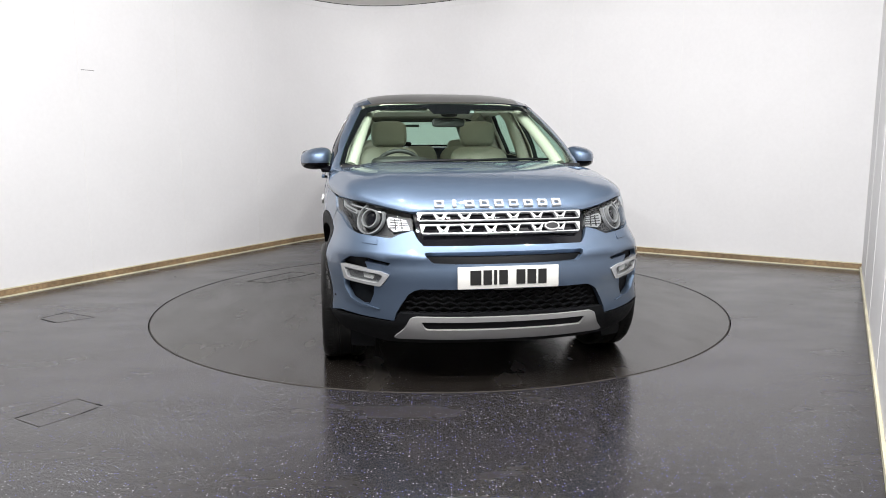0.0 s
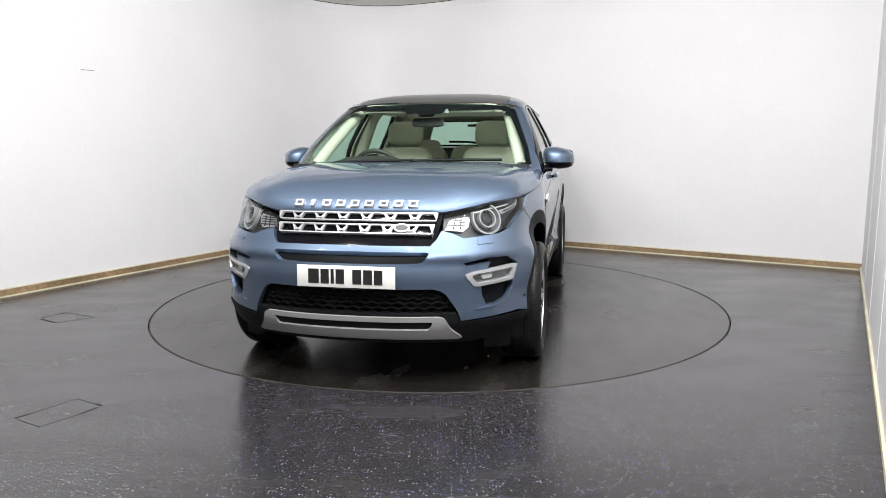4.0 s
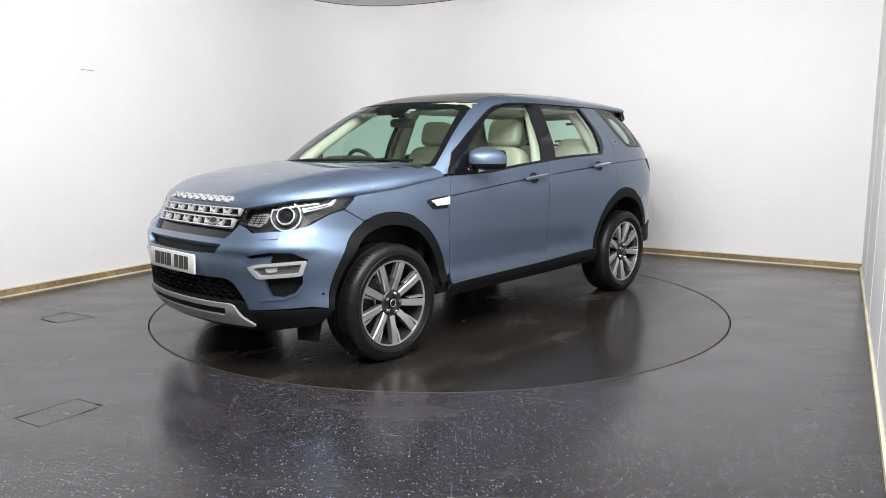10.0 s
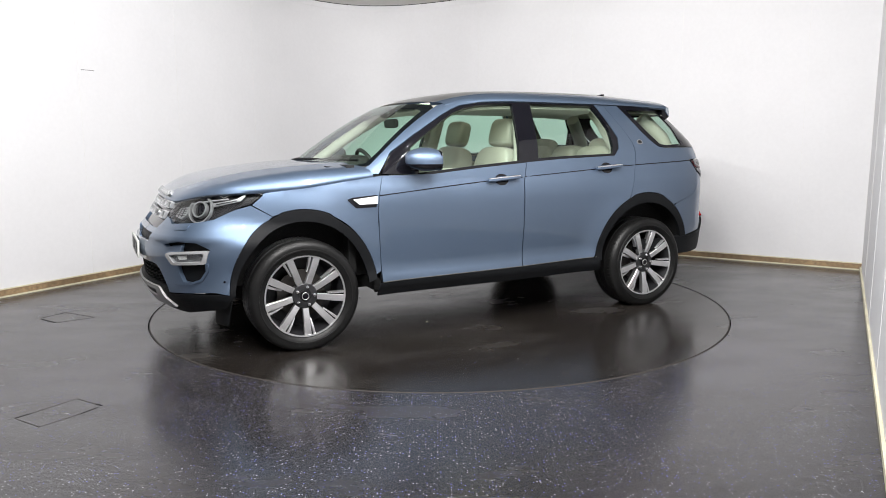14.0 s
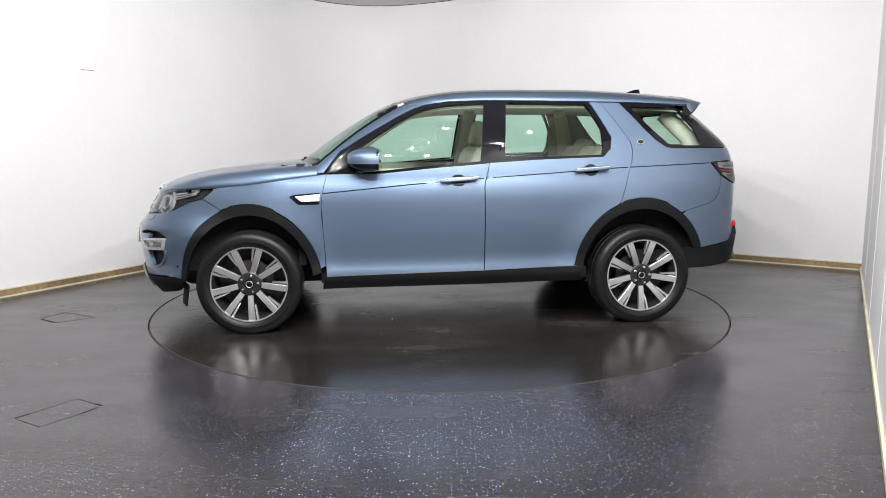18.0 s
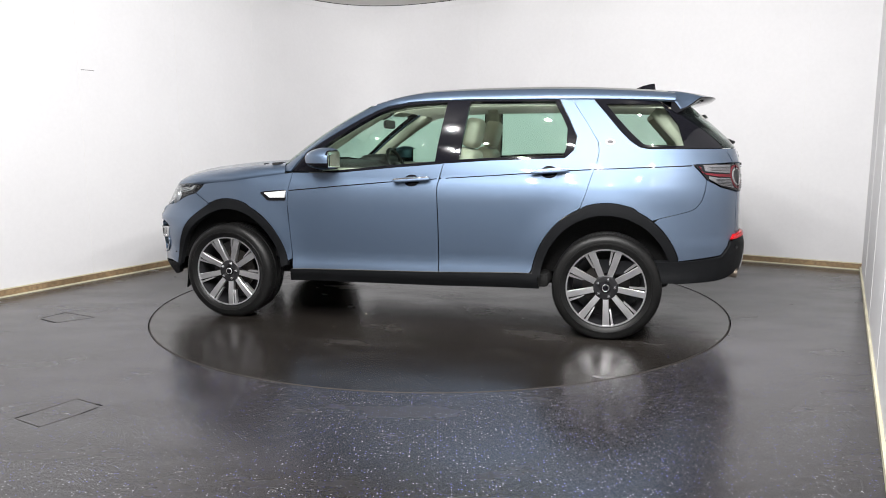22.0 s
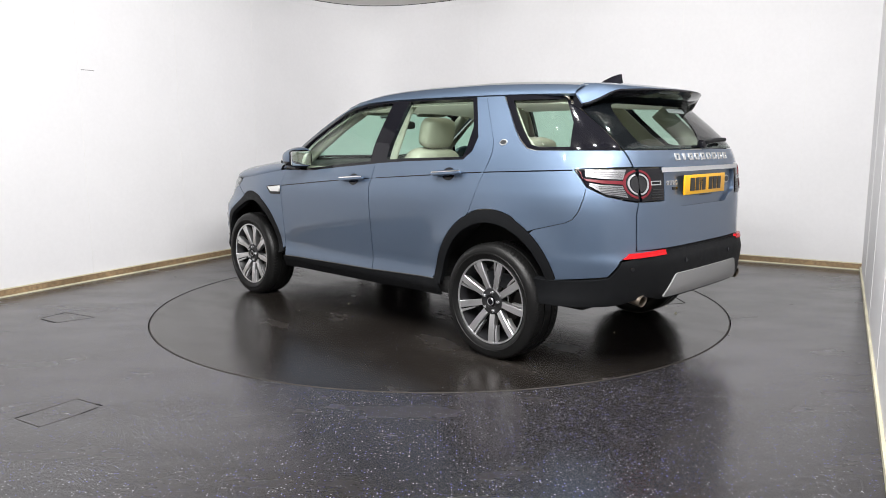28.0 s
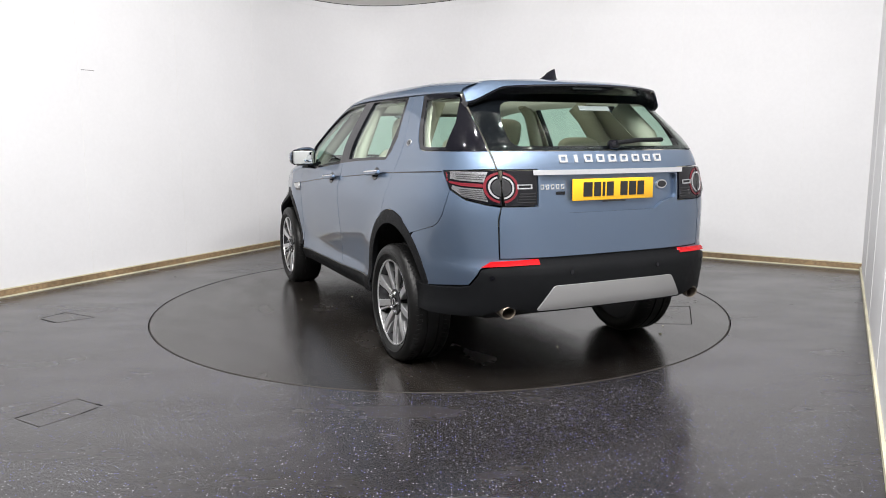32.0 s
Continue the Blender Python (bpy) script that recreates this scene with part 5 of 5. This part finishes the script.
def make_wheel(m, turn):
    w = part("wheel", lathe_bm([(0.262, -0.10), (0.262, 0.104), (0.258, 0.110), (0.250, 0.108), (0.247, 0.096), (0.235, 0.070), (0.222, -0.06), (0.10, -0.07), (0.10, -0.09), (0.23, -0.10)], 64), DARK_RIM, suv, "alloy wheel with nine split spokes")
    part("tyre", tyre_bm(), RUBBER, w, "black road tyre")
    tagged(part("tread_band", tread_bm(), RUBBER, w), kind="stuff")
    part("rim_lip", lathe_bm([(0.259, 0.106), (0.258, 0.112), (0.249, 0.111), (0.248, 0.105)], 72), TURNED, w)
    for i in range(N_SPOKE):
        a = pose(0, 0, 0, 0, 360 * i / N_SPOKE + turn)
        bm = spoke_bm(0.068, 0.250, 0.038, 0.046, 0.107, 0.045)
        bm.transform(a)
        part("spoke", bm, TURNED, w)
        bm = spoke_bm(0.150, 0.250, 0.009, 0.018, 0.103, 0.03, 0.004)
        bm.transform(a @ pose(0, 0, 0, 0, 10.5))
        part("spoke_branch", bm, TURNED, w)
    part("spoke_root", lathe_bm([(0.012, 0.04), (0.082, 0.035), (0.080, 0.088), (0.074, 0.094), (0.040, 0.096), (0.036, 0.090), (0.012, 0.090)], 36), HUB_GREY, w)
    cap = part("hub_cap", lathe_bm([(0.001, 0.101), (0.020, 0.101), (0.028, 0.098), (0.030, 0.08), (0.001, 0.08)], 28), GLOSS, w)
    part("cap_ring", lathe_bm([(0.020, 0.1015), (0.022, 0.1025), (0.0235, 0.1010), (0.0235, 0.09), (0.020, 0.09)], 28), TURNED, w)
    for i in range(5):
        a = radians(72 * i + turn + 12)
        part("wheel_nut", lathe_bm([(0.001, 0.112), (0.007, 0.111), (0.0105, 0.107), (0.0115, 0.09), (0.001, 0.09)], 12, pose(0.057 * math.cos(a), 0, 0.057 * math.sin(a))), CHROME, w)
    part("brake_disc", lathe_bm([(0.06, -0.02), (0.155, -0.02), (0.155, 0.0), (0.06, 0.0)], 48), METAL_EDGE, w)
    w.matrix_basis = m
    return w


first = make_wheel(pose(WHEEL_X + 0.004, 0.816, WHEEL_Z), 92)
for m in (pose(-WHEEL_X - 0.008, 0.820, WHEEL_Z), pose(WHEEL_X + 0.004, -0.816, WHEEL_Z, 0, 25, 180), pose(-WHEEL_X - 0.008, -0.820, WHEEL_Z, 0, 10, 180)):
    copy_thing(first, m)

# -- underside and cabin
part("underbody", box_bm((3.7, 1.10, 0.14), pose(0.05, 0, 0.35), 0.05), WELL, suv)
part("floor_pan", box_bm((1.9, 1.70, 0.10), pose(-0.05, 0, 0.365), 0.03), WELL, suv)
part("engine_bay", box_bm((0.85, 1.10, 0.42), pose(1.55, 0, 0.66), 0.06), WELL, suv)
part("boot_floor", box_bm((1.0, 1.10, 0.25), pose(-1.62, 0, 0.62), 0.04), WELL, suv)
part("dashboard", blob_bm((0.62, 1.50, 0.30), pose(0.80, 0, 1.00), 0.35, 32, 14), DASH, suv, "dark dashboard")
part("binnacle", blob_bm((0.26, 0.42, 0.12), pose(0.62, -0.38, 1.135), 0.5), DASH, suv)
part("bulkhead", box_bm((0.05, 1.60, 0.70), pose(1.02, 0, 0.80)), WELL, suv)
wheel_m = pose(0.45, -0.38, 1.065, 0, 24, 0)
steer = part("steering_wheel", lathe_bm([(0.185 + 0.016 * math.cos(a), 0.016 * math.sin(a)) for a in [2 * math.pi * i / 10 for i in range(10)]], 40, wheel_m @ pose(0, 0, 0, 0, 0, 90)), DASH, suv, "dark leather steering wheel")
part("steering_boss", blob_bm((0.05, 0.16, 0.12), wheel_m, 0.6), DASH, steer)
part("steering_spoke", box_bm((0.02, 0.34, 0.035), wheel_m, 0.006), DASH, steer)


def seat(x, y, w, back_z=1.19, rest=True, lean=14):
    s = part("front_seat" if x > -0.1 else "rear_seat", blob_bm((0.54, w, 0.20), pose(x, y, 0.68, 0, -6), 0.42, 28, 14), LEATHER, suv, "cream leather seat")
    part("backrest", blob_bm((0.19, w * 0.96, 0.66), pose(x - 0.30, y, 0.93, 0, -lean), 0.45, 28, 16), LEATHER, s)
    if rest:
        part("headrest", blob_bm((0.12, 0.30, 0.22), pose(x - 0.405, y, back_z + 0.17, 0, -lean), 0.5, 24, 14), LEATHER, s)
        for d in (-0.07, 0.07):
            part("headrest_post", tube_bm([(x - 0.36, y + d, back_z - 0.03), (x - 0.39, y + d, back_z + 0.10)], 0.007, 8), CHROME, s)


seat(0.02, 0.38, 0.54)
seat(0.02, -0.38, 0.54)
for y in (0.42, -0.42):
    seat(-0.92, y, 0.50, 1.04)
seat(-0.92, 0, 0.34, 0.98)
part("parcel_cover", box_bm((0.34, 1.25, 0.02), pose(-1.50, 0, 1.07), 0.006), DASH, suv)
both("door_card", lambda: box_bm((1.62, 0.05, 0.55), pose(-0.06, 0.80, 0.84), 0.02), LEATHER, suv)
both("rear_side_trim", lambda: box_bm((0.86, 0.06, 0.28), pose(-1.62, 0.68, 1.085), 0.03), LINING, suv)
both("inner_b_pillar", lambda: tube_bm([(-0.27, 0.80, 1.05), (-0.31, 0.745, 1.25), (-0.345, 0.655, 1.50), (-0.35, 0.58, 1.58)], lambda k: 0.055 - 0.012 * k, 10), LINING, suv)
both("inner_c_pillar", lambda: tube_bm([(-1.24, 0.76, 1.05), (-1.25, 0.70, 1.25), (-1.18, 0.585, 1.46), (-1.14, 0.52, 1.54)], lambda k: 0.075 - 0.020 * k, 10), LINING, suv)
both("inner_d_pillar", lambda: tube_bm([(-1.93, 0.60, 1.12), (-1.84, 0.56, 1.32), (-1.68, 0.47, 1.50)], lambda k: 0.06, 10), LINING, suv)
both("inner_a_pillar", lambda: tube_bm([(0.80, 0.735, 1.13), (0.62, 0.685, 1.27), (0.42, 0.63, 1.41), (0.22, 0.575, 1.53)], lambda k: 0.042, 10), LINING, suv)
part("mirror_pod", blob_bm((0.10, 0.13, 0.06), pose(0.43, 0, 1.520, 0, 30), 0.5), DASH, suv)
part("interior_mirror", blob_bm((0.035, 0.245, 0.068), pose(0.40, 0.0, 1.438), 0.45), DASH, suv)
part("screen_sticker", box_bm((0.004, 0.115, 0.02), pose(0.49, 0.12, 1.512, 0, -32)), STICKER, screen)
part("rear_sticker", box_bm((0.003, 0.20, 0.032), pose(-2.031, -0.02, 1.472, 0, 40)), STICKER, rearglass, "pale sticker with plain bars")


def wiper(points, parent, r=0.009, name="wiper"):
    return part(name, tube_bm(points, r, 8), TRIM, parent, "black wiper")


wiper([(1.03, 0.02, 1.172), (0.99, 0.30, 1.178), (0.905, 0.62, 1.176)], suv)
wiper([(1.05, -0.62, 1.150), (1.065, -0.30, 1.172), (1.05, 0.05, 1.176)], suv)
rear_wiper = wiper([(-2.238, -0.02, 1.285), (-2.225, -0.17, 1.300), (-2.195, -0.36, 1.302)], tailgate, 0.012, "rear_wiper")
part("wiper_boss", blob_bm((0.05, 0.07, 0.05), pose(-2.213, -0.02, 1.277), 0.7), GLOSS, rear_wiper)


def deflector_bm():
    """The flap ahead of a front wheel: wider above, its lower corners rounded off."""
    bm = box_bm((0.012, 0.17, 0.15), None, 0.004)
    for v in bm.verts:
        if v.co.z < 0:
            v.co.y *= 0.82
    bm.transform(pose(1.843, 0.715, 0.248, 0, -8, 23))
    return bm


both("air_deflector", deflector_bm, TRIM, suv, "black plastic flap ahead of the wheel")
part("scuttle", box_bm((0.16, 1.45, 0.02), pose(1.08, 0, 1.125, 0, -6), 0.006), TRIM, suv)

panel("sill_edge", LOWER, S((0.850, 0.388), (-0.241, 0.405), (-0.895, 0.426), (-0.895, 0.4225), (-0.241, 0.4015), (0.850, 0.3845)), GREY_CARD, suv, off=0.009, thick=0.006, mirror=True, gap=0, step=0.06, label="pale upper edge of the sill")
panel("parking_sensor", LOWER, disc("S", 1.850, 0.470, 0.006, 0.006, 12), GLOSS, bumper, off=0.003, thick=0.004, mirror=True, gap=0, step=0.02)
panel("parking_sensor", LOWER, disc("R", 0.690, 0.612, 0.011, 0.011, 12), GLOSS, rear_low, off=0.015, thick=0.004, mirror=True, gap=0, step=0.02)
panel("parking_sensor", LOWER, disc("R", 0.280, 0.625, 0.011, 0.011, 12), GLOSS, rear_low, off=0.015, thick=0.004, mirror=True, gap=0, step=0.02)


# ---- marks on the floor and walls ----
def slit(name, a, b, width, mat, z=0.0, parent=None, high=0.0014):
    """A thin straight cut or ridge on a level surface, from a to b."""
    a, b = Vector((*a, z)), Vector((*b, z))
    d = b - a
    m = Matrix.Translation((a + b) / 2 + Vector((0, 0, high / 2))) @ Matrix.Rotation(math.atan2(d.y, d.x), 4, "Z")
    return part(name, box_bm((d.length, width, high), m), mat, parent, smooth=False)


def floor_hatch(label, lines):
    base = new("floor_hatch")
    tagged(base, label, "hatch")
    for a, b, w, mat in lines:
        slit("hatch_joint", a, b, w, mat, 0.0, base)


LIFTED = material("lifted_vinyl_edge", (0.05, 0.046, 0.042), 0.5, grain=0.2, scale=60)
floor_hatch("small square hatch cut in the dark vinyl floor", [
    ((-2.988, -0.585), (-2.903, -0.401), 0.006, GAP), ((-2.975, -0.609), (-2.806, -0.724), 0.012, GAP),
    ((-2.800, -0.722), (-2.600, -0.560), 0.005, LIFTED), ((-2.900, -0.400), (-2.600, -0.560), 0.004, LIFTED)])
floor_hatch("square hatch with lifting edges in the dark vinyl floor", [
    ((-2.024, -2.554), (-1.985, -2.500), 0.006, GAP), ((-1.984, -2.495), (-1.863, -2.297), 0.004, LIFTED),
    ((-1.738, -2.501), (-1.695, -2.419), 0.006, GAP), ((-1.723, -2.377), (-1.685, -2.397), 0.009, GAP),
    ((-1.953, -2.601), (-1.852, -2.663), 0.004, LIFTED), ((-1.850, -2.662), (-1.740, -2.503), 0.004, LIFTED),
    ((-1.862, -2.296), (-1.725, -2.376), 0.003, LIFTED), ((-2.026, -2.556), (-1.956, -2.600), 0.003, LIFTED)])
HATCH = [(-0.984, -1.472), (-1.092, -1.678), (-1.525, -1.281), (-1.401, -1.060)]
for k in range(4):
    slit("hatch_joint", HATCH[k], HATCH[(k + 1) % 4], 0.007, GAP if k % 2 else LIFTED, 0.0, turntable)
rng = random.Random(5)
chips = [(-1.641, -0.891, 0.010), (-1.473, -1.063, 0.006)] + [(rng.uniform(-1.7, 1.7), rng.uniform(-1.3, 1.3), rng.uniform(0.003, 0.006)) for _ in range(6)]
for x, y, r in chips:
    part("grit", blob_bm((r * 2, r * 1.5, r), pose(x, y, r * 0.45, 0, 0, rng.uniform(0, 180)), 0.8, 8, 6), BEAD, turntable)


def on_wall(name, a, b, k, z0, z1, width, mat, label):
    """A flat upright strip on the wall from a to b, at the share k of its length."""
    p = lerp2(a, b, k)
    d = Vector((b[0] - a[0], b[1] - a[1], 0)).normalized()
    n = Vector((d.y, -d.x, 0))
    m = Matrix((d, n, Vector((0, 0, 1)))).transposed().to_4x4()
    m.translation = Vector((*p, (z0 + z1) / 2)) + n * 0.001
    return tagged(part(name, box_bm((width, 0.002, z1 - z0), m), mat, smooth=False), label, kind="structure")


SEAM = material("painted_seam", (0.79, 0.785, 0.78), 0.6, grain=0.05, scale=30)
SCRATCH = material("grey_scratch", (0.25, 0.25, 0.25), 0.6, grain=0.2, scale=60)
for k in (0.145, 0.27, 0.395, 0.5165, 0.640, 0.765):
    on_wall("wall_seam", P_BL, P_CORNER, k, 0.07, 3.07, 0.003, SEAM, "faint upright joint in the painted wall")
for k in (0.312, 0.511, 0.711, 0.905):
    on_wall("wall_seam", P_CORNER, P_FR, k, 0.07, 3.07, 0.003, SEAM, "faint upright joint in the painted wall")
for k in (0.135, 0.285, 0.435, 0.585):
    on_wall("wall_seam", P_FR, P_BR, k, 0.05, 3.07, 0.006, SEAM, "faint upright joint in the painted wall")
on_wall("wall_scratch", P_BL, P_CORNER, 0.527, 1.968, 1.974, 0.135, SCRATCH, "short grey scratch on the painted wall")
on_wall("wall_scratch", P_CORNER, P_FR, 0.504, 2.005, 2.009, 0.50, SEAM, "long faint scratch on the painted wall")
on_wall("wall_scratch", P_CORNER, P_FR, 0.640, 1.02, 1.024, 0.40, SEAM, "long faint scratch on the painted wall")

def motions():
    rows = [(t, pose(0, 0, 0, 0, 0, heading(t))) for t in range(33)]
    walk(turntable, rows)
    walk(suv, [(t, m @ AXIS) for t, m in rows])


motions()
